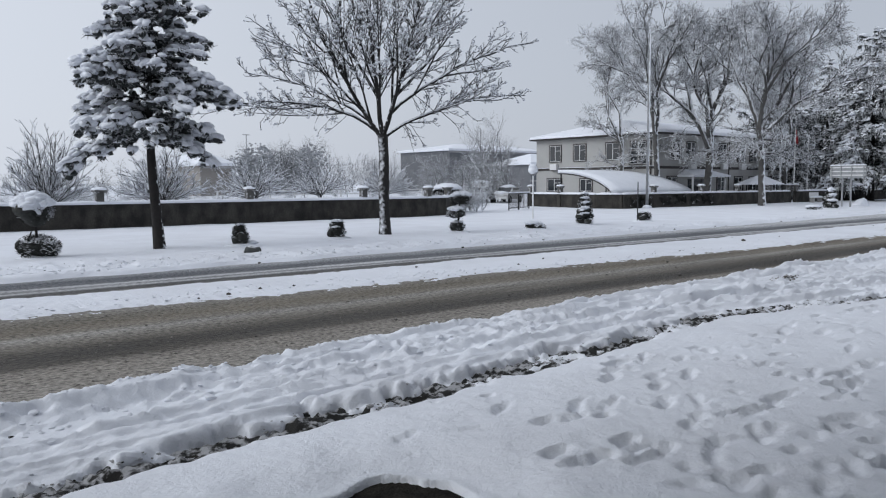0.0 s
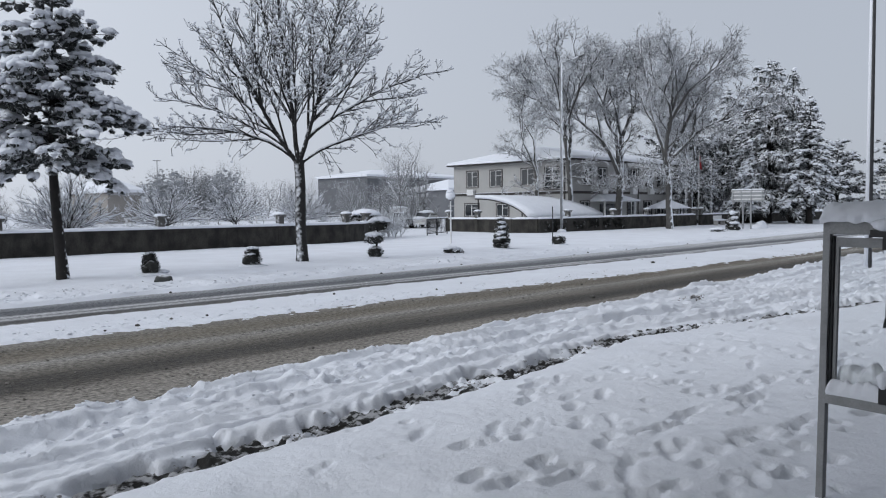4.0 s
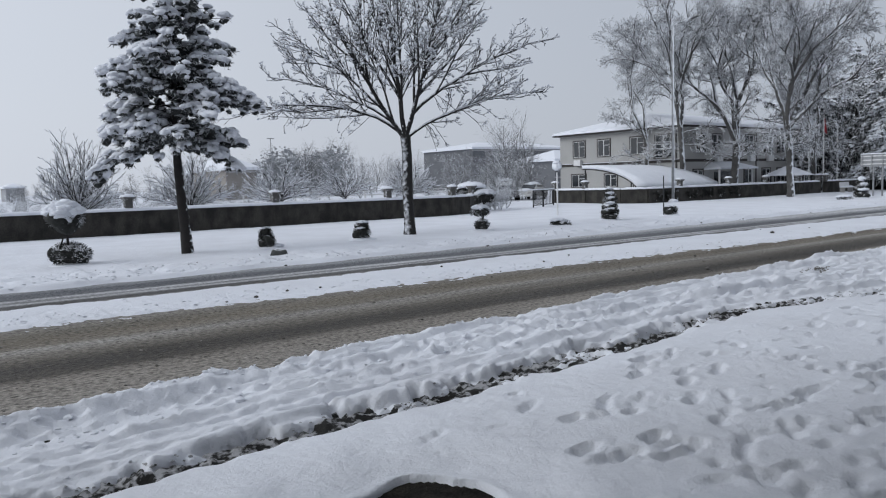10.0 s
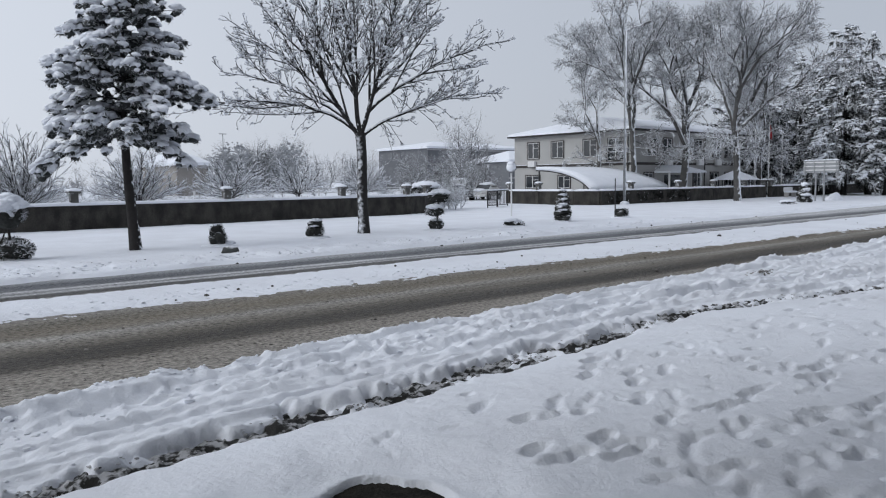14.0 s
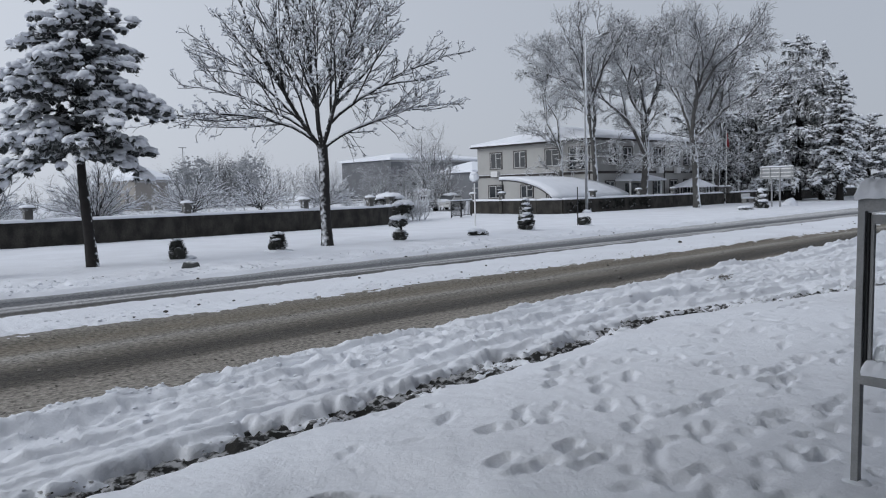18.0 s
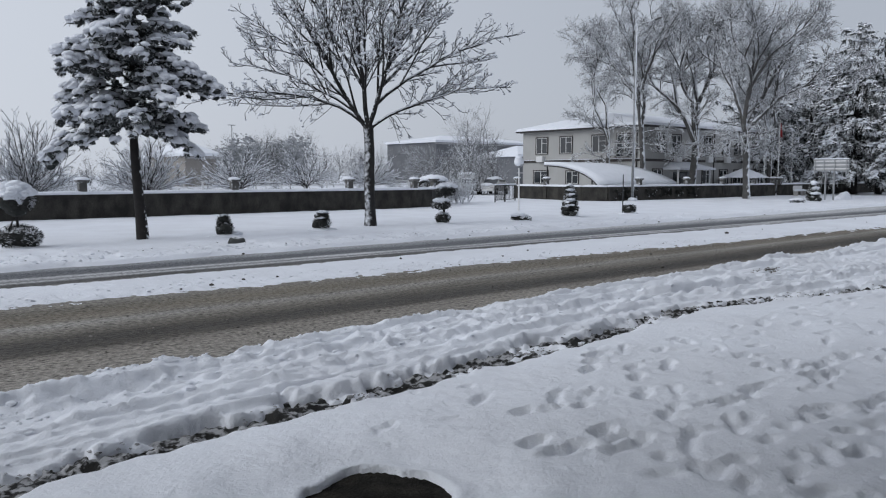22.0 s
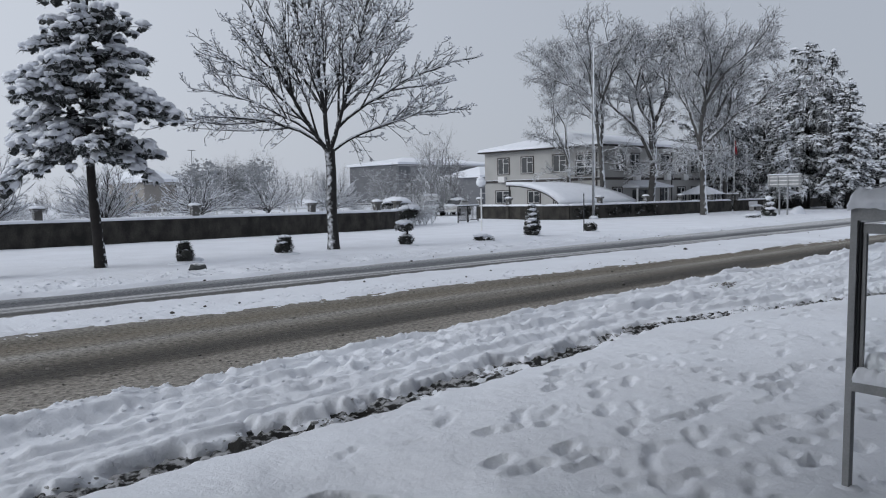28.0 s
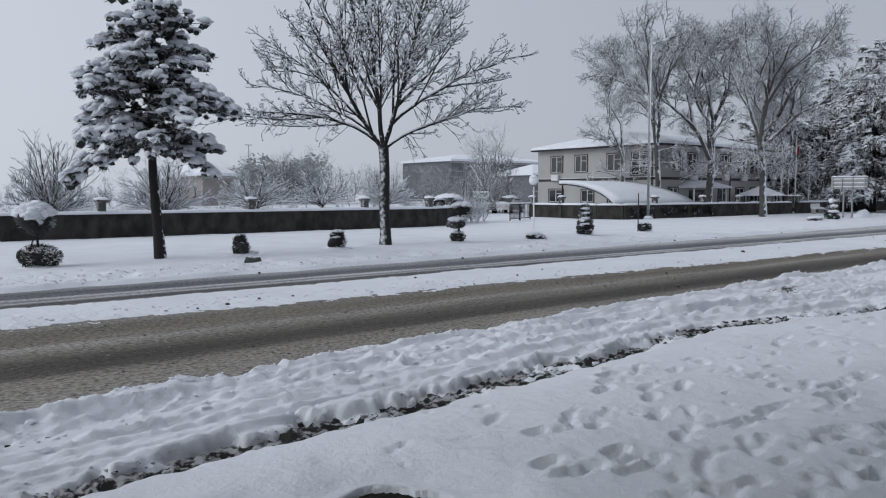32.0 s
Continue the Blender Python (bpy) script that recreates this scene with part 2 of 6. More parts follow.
def slush():
    """Wet asphalt under brown slush: bands along the road, dark where wheels run, coarse grains of slush between."""
    m = bpy.data.materials.new("slushy_asphalt")
    m.use_nodes = True
    n, l = m.node_tree.nodes, m.node_tree.links
    p = n["Principled BSDF"]
    co = n.new("ShaderNodeTexCoord")

    def streak(sx, sy, detail, off=0.0, rough=0.5):
        mp, t = n.new("ShaderNodeMapping"), n.new("ShaderNodeTexNoise")
        mp.inputs["Scale"].default_value = (sx, sy, 1)
        mp.inputs["Location"].default_value = (off, off, 0)
        l.new(co.outputs["Object"], mp.inputs[0])
        l.new(mp.outputs[0], t.inputs["Vector"])
        t.inputs["Scale"].default_value, t.inputs["Detail"].default_value, t.inputs["Roughness"].default_value = 1, detail, rough
        return t.outputs["Fac"]

    def mathn(op, a, b):
        k = n.new("ShaderNodeMath")
        k.operation = op
        for i, v in enumerate((a, b)):
            if isinstance(v, (int, float)):
                k.inputs[i].default_value = v
            else:
                l.new(v, k.inputs[i])
        return k.outputs[0]

    def span(v, a, b, c, d):
        k = n.new("ShaderNodeMapRange")
        for key, x in (("From Min", a), ("From Max", b), ("To Min", c), ("To Max", d)):
            k.inputs[key].default_value = x
        l.new(v, k.inputs["Value"])
        return k.outputs[0]

    lanes, fine, grit, pits = streak(0.05, 0.8, 3, 3.0), streak(0.5, 6.0, 5), streak(14, 19, 6, 5.0, 0.65), streak(7.5, 12, 3, 8.0)
    sep = n.new("ShaderNodeSeparateXYZ")
    l.new(co.outputs["Object"], sep.inputs[0])
    across = mathn("ADD", sep.outputs["Y"], mathn("ADD", span(lanes, 0.3, 0.7, -0.13, 0.13), span(fine, 0.3, 0.7, -0.07, 0.07)))
    place = span(across, 7.0, 19.0, 0.0, 1.0)
    band = n.new("ShaderNodeValToRGB")
    e = band.color_ramp.elements
    e[0].position, e[0].color = 0.06, (0.29, 0.27, 0.245, 1)
    e[1].position, e[1].color = 0.95, (0.50, 0.50, 0.51, 1)
    for y, c in ((8.7, (0.285, 0.262, 0.232)), (9.1, (0.24, 0.22, 0.194)), (9.35, (0.092, 0.081, 0.068)), (9.75, (0.056, 0.05, 0.042)), (10.15, (0.097, 0.086, 0.072)), (10.5, (0.195, 0.178, 0.154)), (10.95, (0.32, 0.305, 0.28)), (11.2, (0.215, 0.195, 0.163)),
                 (11.7, (0.17, 0.148, 0.118)), (12.2, (0.20, 0.18, 0.15)), (12.7, (0.24, 0.225, 0.20)), (14.6, (0.40, 0.40, 0.41)), (14.95, (0.34, 0.335, 0.33)), (15.15, (0.105, 0.10, 0.097)), (15.55, (0.10, 0.097, 0.095)), (15.8, (0.52, 0.52, 0.525)), (16.0, (0.22, 0.22, 0.223)),
                 (16.25, (0.58, 0.58, 0.59)), (16.5, (0.15, 0.154, 0.164)), (17.1, (0.13, 0.135, 0.145)), (17.4, (0.22, 0.225, 0.235))):
        e.new((y - 7.0) / 12.0).color = (*c, 1)
    l.new(place, band.inputs[0])
    grain = mathn("ADD", mathn("ADD", span(grit, 0.34, 0.66, 0.38, 1.6), span(pits, 0.32, 0.46, -0.38, 0.0)), span(streak(0.25, 1.6, 4, 2.0), 0.3, 0.7, -0.16, 0.16))
    mix = n.new("ShaderNodeMix")
    mix.data_type, mix.blend_type = "RGBA", "MULTIPLY"
    mix.inputs["Factor"].default_value = 1.0
    l.new(band.outputs[0], mix.inputs[6])
    l.new(grain, mix.inputs[7])
    l.new(mix.outputs[2], p.inputs["Base Color"])
    l.new(span(band.outputs[0], 0.06, 0.3, 0.55, 0.9), p.inputs["Roughness"])
    p.inputs["Specular IOR Level"].default_value = 0.12
    b = n.new("ShaderNodeBump")
    b.inputs["Strength"].default_value, b.inputs["Distance"].default_value = 0.9, 0.035
    l.new(mathn("ADD", mathn("ADD", grit, pits), mathn("MULTIPLY", fine, 0.4)), b.inputs["Height"])
    l.new(b.outputs[0], p.inputs["Normal"])
    return m


SLUSH = slush()

# ---- the ground: one sheet of snow, with the road showing through where it is thin ----
PRNG = np.random.RandomState(5)
LATTICE = PRNG.rand(256, 256)


def vnoise(x, y):
    xi, yi = np.floor(x).astype(int), np.floor(y).astype(int)
    fx, fy = x - xi, y - yi
    fx, fy = fx * fx * (3 - 2 * fx), fy * fy * (3 - 2 * fy)
    a, b = LATTICE[xi % 256, yi % 256], LATTICE[(xi + 1) % 256, yi % 256]
    c, d = LATTICE[xi % 256, (yi + 1) % 256], LATTICE[(xi + 1) % 256, (yi + 1) % 256]
    return (a * (1 - fx) + b * fx) * (1 - fy) + (c * (1 - fx) + d * fx) * fy - 0.5


def fbm(x, y, octaves=4):
    out, g = 0, 1.0
    for k in range(octaves):
        out = out + g * vnoise(x * 2**k + 17 * k, y * 2**k + 31 * k)
        g *= 0.5
    return out


def ramp01(v, a, b):
    s = np.clip((v - a) / (b - a), 0, 1)
    return s * s * (3 - 2 * s)


def rut_line(x):
    return 5.15 + 0.085 * np.minimum(x, 10) - 0.21 * np.clip(x - 10.2, 0, 9)


def kerb_line(x):
    return 7.32 + 0.115 * np.clip(x, -20, 5.5) + 0.057 * np.clip(x - 5.5, 0, 7) + 0.042 * np.clip(x - 12.5, 0, 60)


def clods(x, y, fx, fy, least=0.12):
    """Separate rounded lumps."""
    return np.clip(vnoise(x * fx, y * fy) - least, 0, 0.4) + 0.6 * np.clip(vnoise(x * fx * 2.1 + 5, y * fy * 2.1) - least, 0, 0.4)


def snow_height(x, y):
    edge = kerb_line(x) + 0.16 * fbm(x * 0.9, 0 * x + 1.5, 3) + 0.09 * fbm(x * 5, y * 5, 3)
    near = 1 - ramp01(y, edge - 0.10, edge + 0.12)
    z = near * 0.165 - 0.05
    # soft waves along the strip between the wheel rut and the carriageway
    rut = rut_line(x)
    strip = near * ramp01(y, rut + 0.05, rut + 0.3)
    z = z - 0.03 * strip * (1 - ramp01(y, edge - 0.5, edge - 0.2))
    z = z + strip * (1 + 0.5 * ramp01(x, 8, 14)) * (0.04 * fbm(x * 0.5, y * 1.5, 3) + 0.10 * fbm(x * 0.3, (y - rut) * 4.2 + 3, 3) + 0.05 * fbm(x * 1.1, (y - rut) * 8, 3) + 0.03 * fbm(x * 6, y * 8, 3) + 0.05 * clods(x, y, 5.5, 7, 0.16) + 0.055 * clods(x, y, 11, 14, 0.16) - 0.10 * clods(x + 9, y - rut, 0.8, 6, 0.2))
    z = z + near * 0.028 * np.exp(-(((y - edge + 0.22) / 0.16) ** 2)) * (1 + vnoise(x * 2.2, y * 2))
    brink = near * ramp01(y, edge - 0.55, edge - 0.1)
    z = z + brink * (0.055 * clods(x, y, 10, 12, 0.12) + 0.02 * fbm(x * 8, y * 10, 2))
    # the second wheel's track, shallow and churned, with a crumbled bank beside it
    c2 = rut + 1.55 - 0.02 * x + 0.16 * fbm(x * 0.8, 0 * x + 6, 3)
    d2 = (y - c2) / 0.15
    deep2 = (0.5 + 0.55 * ramp01(x, 5, 9)) * np.clip(0.75 + 1.1 * vnoise(x * 1.3, 0 * x + 4), 0.1, 1.2)
    z = z - strip * (0.085 + 0.04 * ramp01(x, 7, 11)) * deep2 * np.exp(-(np.abs(d2) ** 3)) + strip * 0.045 * np.exp(-(((d2 - 1.6) / 0.7) ** 2)) * (1 + 1.2 * vnoise(x * 4, y * 4))
    churn = strip * np.exp(-(((y - c2) / 0.42) ** 2))
    z = z + churn * (0.07 * clods(x, y - rut, 1.2, 8) + 0.065 * clods(x, y, 11, 13, 0.12) + 0.045 * fbm(x * 6, y * 8, 3) - 0.02)
    for off, wide, deep in ((0.62, 0.10, 0.08), (0.98, 0.08, 0.06), (2.05, 0.11, 0.09)):
        c = rut + off + 0.1 * fbm(x * 0.6, off * 9 + 0 * x, 2)
        z = z - strip * deep * np.exp(-(((y - c) / wide) ** 4)) * np.clip(0.5 + 1.6 * vnoise(x * 0.9, off * 5 + 0 * x), 0, 1)
    # the deep rut: a gentle slope from the pavement, a broken bottom and an undercut bank on the far side
    c = rut + 0.07 * fbm(x * 1.7, 0 * x + 2.2, 3)
    wall = c + 0.20 + 0.20 * fbm(x * 2.2, y * 2.2 + 7, 3) + 0.14 * fbm(x * 7, y * 7, 3)
    lip = c - 0.10 + 0.16 * fbm(x * 3.5, y * 4.5, 3)
    gap = np.clip(0.86 + 1.5 * fbm(x * 1.3, 0 * x + 8, 3), 0.45, 1.1) * (1 - 0.45 * ramp01(x, 6.5, 10))
    hole = ramp01(y, lip - 0.14, lip + 0.08) * (1 - ramp01(y, wall - 0.05, wall + 0.08)) * near
    z = z - hole * 0.175 * gap + hole * (0.10 * fbm(x * 6, y * 8, 3) + 0.09 * clods(x, y, 11, 14, 0.1) - 0.01)
    z = z - near * 0.02 * ramp01(y, c - 0.7, c - 0.15) * (1 - ramp01(y, c - 0.1, c + 0.1))
    face = np.exp(-(((y - wall - 0.02) / 0.09) ** 2)) * near
    z = z + face * (0.09 * clods(x, y, 8, 10, 0.05) + 0.07 * clods(x + 3, y, 14, 16, 0.1) - 0.03)
    bank = np.exp(-(((y - wall - 0.16) / 0.16) ** 2)) * near
    z = z + bank * (0.012 + 0.06 * fbm(x * 1.6, y * 2.0, 3) + 0.02 * clods(x, y, 7, 8, 0.1))
    z = np.where((strip > 0.02) & (y > wall + 0.06), np.maximum(z, 0.022 + 0.008 * vnoise(x * 9, y * 9)), z)
    # pavement side: soft drifts
    walkway = near * (1 - ramp01(y, rut - 0.7, rut - 0.2))
    z = z + walkway * (0.045 * fbm(x * 0.7, y * 0.8, 3) + 0.012 * fbm(x * 4, y * 4, 2) + 0.004 * fbm(x * 14, y * 14, 2))
    # thin median strip, the far lane swept bare, then the verge
    m0, m1 = 12.75 - 0.035 * np.clip(x, -20, 60), 15.0 + 0.01 * np.clip(x, 0, 60)
    strip2 = ramp01(y + 0.35 * fbm(x * 0.22, y * 1.8, 3) + 0.45 * fbm(x * 2.5, y * 5, 3) + 0.4 * fbm(x * 9, y * 12, 2), m0 - 0.35, m0 + 0.5) * (1 - ramp01(y + 0.2 * fbm(x * 0.5, y * 2, 3) + 0.12 * fbm(x * 5, y * 9, 2), m1 - 0.15, m1 + 0.15))
    z = z + strip2 * (0.085 + 0.03 * fbm(x * 1.2, y * 2.4, 4) - 0.09 * clods(x, y, 5, 9, 0.22))
    v0 = 17.45 + 0.047 * np.clip(x, -10, 60)
    verge = ramp01(y + 0.25 * fbm(x * 0.9, y * 0.9, 3), v0 - 0.1, v0 + 0.35)
    z = z + verge * (0.15 + 0.03 * fbm(x * 0.5, y * 0.5, 3) + 0.02 * fbm(x * 2.5, y * 2.5, 3))
    heap = ramp01(y, v0 + 0.1, v0 + 0.9) * (1 - ramp01(y, v0 + 1.4, v0 + 4.2))
    z = z + heap * (np.clip(fbm(x * 2.2, y * 2.2, 3), -0.05, 0.4) * 0.16 + 0.1 * clods(x, y, 3, 4, 0.22))
    # banks round the planting and a low rise far off
    return z + ramp01(y, 37, 58) * 0.18 + ramp01(y, 58, 140) * 0.25


def spaced(stops):
    out = []
    for (a, b, s) in stops:
        out += list(np.arange(a, b, s))
    return np.array(out + [stops[-1][1]])


GX = spaced([(-900, -100, 80), (-100, -20, 8), (-20, -4, 0.8), (-4, 0, 0.15), (0, 9, 0.034), (9, 26, 0.07), (26, 40, 0.2), (40, 90, 0.7), (90, 200, 8), (200, 1500, 100)])
GY = spaced([(-600, -60, 60), (-60, -6, 6), (-6, 1, 0.7), (1, 3, 0.045), (3, 5, 0.036), (5, 6.3, 0.022), (6.3, 9.0, 0.030), (9.0, 12, 0.15), (12, 15, 0.09), (15, 18.2, 0.05), (18.2, 26, 0.16), (26, 40, 0.7), (40, 130, 8), (130, 1500, 90)])


def build_ground():
    x, y = np.meshgrid(GX, GY, indexing="ij")
    z = snow_height(x, y)
    r = np.random.RandomState(11)

    def dent(cx, cy, ang, a, b, deep):
        i0, i1 = np.searchsorted(GX, [cx - 0.5, cx + 0.5])
        j0, j1 = np.searchsorted(GY, [cy - 0.5, cy + 0.5])
        if i1 - i0 < 2 or j1 - j0 < 2:
            return
        u, v = x[i0:i1, j0:j1] - cx, y[i0:i1, j0:j1] - cy
        p, q = (u * np.cos(ang) + v * np.sin(ang)) / a, (-u * np.sin(ang) + v * np.cos(ang)) / b
        d = np.sqrt(p * p + q * q) + 1.0 * vnoise(u * 7 + cx * 7, v * 7 + cy * 5) + 0.7 * vnoise(u * 18 + cx, v * 18)
        z[i0:i1, j0:j1] += -0.8 * deep * (1 - ramp01(d, 0.3, 1.1)) + 0.12 * deep * np.exp(-(((d - 1.3) / 0.3) ** 2))

    # trails of footprints over the pavement: start, end, stride, length and width of a print, depth
    for sx, sy, ex, ey, stride, lo, wi, deep in ((3.9, 3.25, 8.4, 3.15, 0.62, 0.27, 0.085, 0.075), (3.9, 3.4, 7.6, 4.75, 0.52, 0.13, 0.075, 0.075), (5.9, 3.5, 8.5, 4.25, 0.36, 0.085, 0.05, 0.06), (4.9, 4.15, 7.1, 5.0, 0.50, 0.17, 0.075, 0.07), (3.2, 4.35, 4.9, 4.6, 0.6, 0.16, 0.07, 0.05),
                                                 (8.4, 3.2, 14, 3.6, 0.6, 0.2, 0.08, 0.07), (7.6, 4.7, 13.5, 5.0, 0.5, 0.14, 0.07, 0.06), (4.3, 2.6, 8.5, 1.9, 0.5, 0.12, 0.075, 0.05), (4.4, 2.15, 6.5, 2.6, 0.42, 0.1, 0.07, 0.05)):
        long = math.hypot(ex - sx, ey - sy)
        ang = math.atan2(ey - sy, ex - sx)
        k, side = 0.0, 1
        while k < long:
            jx, jy = r.normal(0, 0.05), r.normal(0, 0.06)
            dent(sx + k * math.cos(ang) - side * 0.10 * math.sin(ang) + jx, sy + k * math.sin(ang) + side * 0.10 * math.cos(ang) + jy, ang + r.normal(0, 0.18), lo * r.uniform(0.8, 1.6), wi * r.uniform(0.6, 0.95), deep * r.uniform(0.75, 1.3))
            if r.rand() < 0.4:
                dent(sx + k * math.cos(ang) + r.normal(0, 0.12), sy + k * math.sin(ang) + r.normal(0, 0.1), ang + r.normal(0, 0.6), lo * 0.45, wi * 0.6, deep * 0.6)
            k += stride * r.uniform(0.8, 1.25)
            side = -side
    for _ in range(70):
        cx = r.uniform(0.5, 17)
        dent(cx, r.uniform(rut_line(cx) + 0.4, kerb_line(cx) - 0.4), r.normal(0, 0.5), r.uniform(0.07, 0.2), r.uniform(0.04, 0.09), r.uniform(0.02, 0.06))
    for _ in range(150):
        dent(r.uniform(4.0, 14), r.uniform(1.6, 5.2), r.normal(0.25, 0.4), r.uniform(0.05, 0.24), r.uniform(0.035, 0.08), r.uniform(0.03, 0.07))
    flat = (y < rut_line(x) - 0.5) & (x > -6) & (x < 20)
    z[flat] = np.maximum(z[flat], 0.03 + 0.25 * np.clip(z[flat], -0.06, 0))
    # bare wet patch melted by the drain cover
    u, v = x - 2.53, y - 3.60
    p, q = u * math.cos(0.7) + v * math.sin(0.7), -u * math.sin(0.7) + v * math.cos(0.7)
    d = np.sqrt((p / 0.56) ** 2 + (q / 0.47) ** 2) + 0.35 * vnoise(x * 2.5, y * 2.5) + 0.12 * vnoise(x * 9, y * 9)
    z[:] = z - 0.22 * (1 - ramp01(d, 0.93, 1.0)) + 0.012 * np.exp(-(((d - 1.08) / 0.1) ** 2)) - 0.06 * (1 - ramp01(d, 1.0, 2.4)) * ramp01(z, 0.0, 0.08)
    nx, ny = len(GX), len(GY)
    verts = np.stack([x, y, z], -1).reshape(-1, 3)
    i = (np.arange(nx - 1)[:, None] * ny + np.arange(ny - 1)[None]).ravel()
    faces = np.stack([i, i + ny, i + ny + 1, i + 1], -1)
    me = bpy.data.meshes.new("ground")
    me.vertices.add(len(verts))
    me.vertices.foreach_set("co", verts.ravel())
    me.loops.add(faces.size)
    me.loops.foreach_set("vertex_index", faces.ravel())
    me.polygons.add(len(faces))
    me.polygons.foreach_set("loop_start", np.arange(len(faces)) * 4)
    me.polygons.foreach_set("use_smooth", np.ones(len(faces), bool))
    me.update()
    me.validate()
    me.materials.append(FIELD)
    return tagged(new("ground", me), "trodden white snow cover with ruts and footprints", "snow", kind="structure")


ground = build_ground()


def crumbs(name, spots, seed, material, label):
    """Small uneven crumbs (x, y, size) lying on the snow."""
    rr = np.random.RandomState(seed)
    bm = bmesh.new()
    bmesh.ops.create_icosphere(bm, subdivisions=1, radius=1)
    unit = np.array([v.co[:] for v in bm.verts])
    tri = np.array([[v.index for v in f.verts] for f in bm.faces])
    bm.free()
    xy = np.array(spots)
    z = np.maximum(snow_height(xy[:, 0], xy[:, 1]), 0.0)
    vs = []
    for (x, y, g), h in zip(spots, z):
        p = unit * (rr.uniform(0.6, 1.3, (len(unit), 1)) * g) * (1.2, 1.0, 0.55)
        vs.append(p + (x, y, h + 0.15 * g))
    v = np.concatenate(vs).tolist()
    f = np.concatenate([tri + k * len(unit) for k in range(len(spots))]).tolist()
    return tagged(raw(name, v, f, material), label, "snow", kind="stuff")


def scatter(seed, count, band, sizes):
    r = random.Random(seed)
    out = []
    for _ in range(count):
        x = r.uniform(0, 1) ** 1.6 * 22 - 0.5
        out.append((x, band(r, x), r.uniform(*sizes) * (1.8 if r.random() < 0.12 else 1)))
    return out


crumbs("snow_crumbs", scatter(1, 350, lambda r, x: r.uniform(float(rut_line(x)) + 0.2, float(kerb_line(x)) + 0.1), (0.006, 0.022)) + scatter(2, 260, lambda r, x: float(rut_line(x)) + 1.5 + r.gauss(0.05, 0.3), (0.01, 0.032)) + scatter(3, 900, lambda r, x: float(kerb_line(x)) + r.gauss(-0.12, 0.16), (0.006, 0.02)), 5, FIELD, "loose crumbs of snow along the ruts and kerb")
rv = random.Random(12)
crumbs("verge_clods", [(u, 17.75 + 0.047 * u + abs(rv.gauss(0, 0.75)), rv.uniform(0.015, 0.05)) for u in (rv.uniform(-8, 62) for _ in range(1500))] + [(u, 13.2 - 0.045 * u + abs(rv.gauss(0.25, 0.5)), rv.uniform(0.012, 0.035)) for u in (rv.uniform(-4, 34) for _ in range(700))], 15, FIELD, "crumbled snow along the far kerb and median")
GRIT = stuff("dark_wet_grit", (0.035, 0.031, 0.026), 0.9, vary=0.5, scale=20, fine=80, spec=0.1)
crumbs("slush_grit", scatter(4, 900, lambda r, x: float(rut_line(x)) + r.gauss(0.02, 0.05), (0.004, 0.012)) + scatter(6, 120, lambda r, x: 18.0 + 0.047 * x + abs(r.gauss(0, 1.1)), (0.006, 0.018)), 6, GRIT, "dark wet grit in the broken rut")
road = raw("road", [(-400, -3, 0), (600, -3, 0), (600, 22, 0), (-400, 22, 0)], [(0, 1, 2, 3)], SLUSH)
WET = stuff("wet_dark_soil", (0.013, 0.012, 0.011), 0.95, vary=0.6, scale=6, fine=45, bump=0.6, second=(0.034, 0.031, 0.026), dist=0.04, spec=0.08)
pavement = raw("pavement", [(-60, -3, 0.006), (120, -3, 0.006), (120, 7.2, 0.006), (-60, 7.2, 0.006)], [(0, 1, 2, 3)], WET)
tagged(pavement, "dark wet pavement showing through gaps in the snow", "pavement", kind="structure")
tagged(road, "wet asphalt road under brown slush", "road", kind="structure")


MUSH = snowy("soil_and_dirty_snow", (0.016, 0.015, 0.013), -0.24, scale=9, white=(0.36, 0.36, 0.37), patch=11.0)
SLUSHCRUMB = stuff("brown_slush_crumb", (0.27, 0.255, 0.235), 0.8, vary=0.5, scale=7, fine=50, second=(0.09, 0.08, 0.07))
crumbs("mud_crumbs", [(rv.gauss(14.8, 0.22), rv.gauss(7.45, 0.14), rv.uniform(0.008, 0.03)) for _ in range(110)], 10, SLUSHCRUMB, "brown muddy clods thrown on the snow beside the kerb")
crumbs("slush_crumbs", scatter(8, 1100, lambda r, x: float(kerb_line(x)) + 0.2 + 4.4 * r.random() ** 1.3, (0.006, 0.017)), 9, SLUSHCRUMB, "brown slush crumbs strewn over the road")


def rut_soil():
    """Churned wet soil and broken snow in the deep rut."""
    xs, off = np.arange(-0.5, 21, 0.03), np.arange(-0.5, 0.5, 0.028)
    x, o = np.meshgrid(xs, off, indexing="ij")
    y = rut_line(x) + o
    z = 0.022 + 0.05 * fbm(x * 4, y * 6, 3) + 0.06 * fbm(x * 11 + 4, y * 13, 3) + 0.05 * clods(x, y, 9, 11, 0.1) - 0.5 * np.clip(np.abs(o - 0.06) - 0.32, 0, 1)
    ny = len(off)
    i = (np.arange(len(xs) - 1)[:, None] * ny + np.arange(ny - 1)[None]).ravel()
    return raw("rut_soil", np.stack([x, y, z], -1).reshape(-1, 3).tolist(), np.stack([i, i + ny, i + ny + 1, i + 1], -1).tolist(), MUSH, smooth=True)


tagged(rut_soil(), "churned wet soil in a wheel rut", "soil", kind="structure")

SLURRY = stuff("dirty_broken_snow", (0.50, 0.505, 0.52), 0.8, vary=0.5, scale=8, fine=40, second=(0.24, 0.235, 0.23))
crumbs("rut_chunks", scatter(14, 900, lambda r, x: float(rut_line(x)) + r.gauss(0.05, 0.08), (0.006, 0.020)), 19, SLURRY, "broken dirty lumps of snow in the wheel rut")

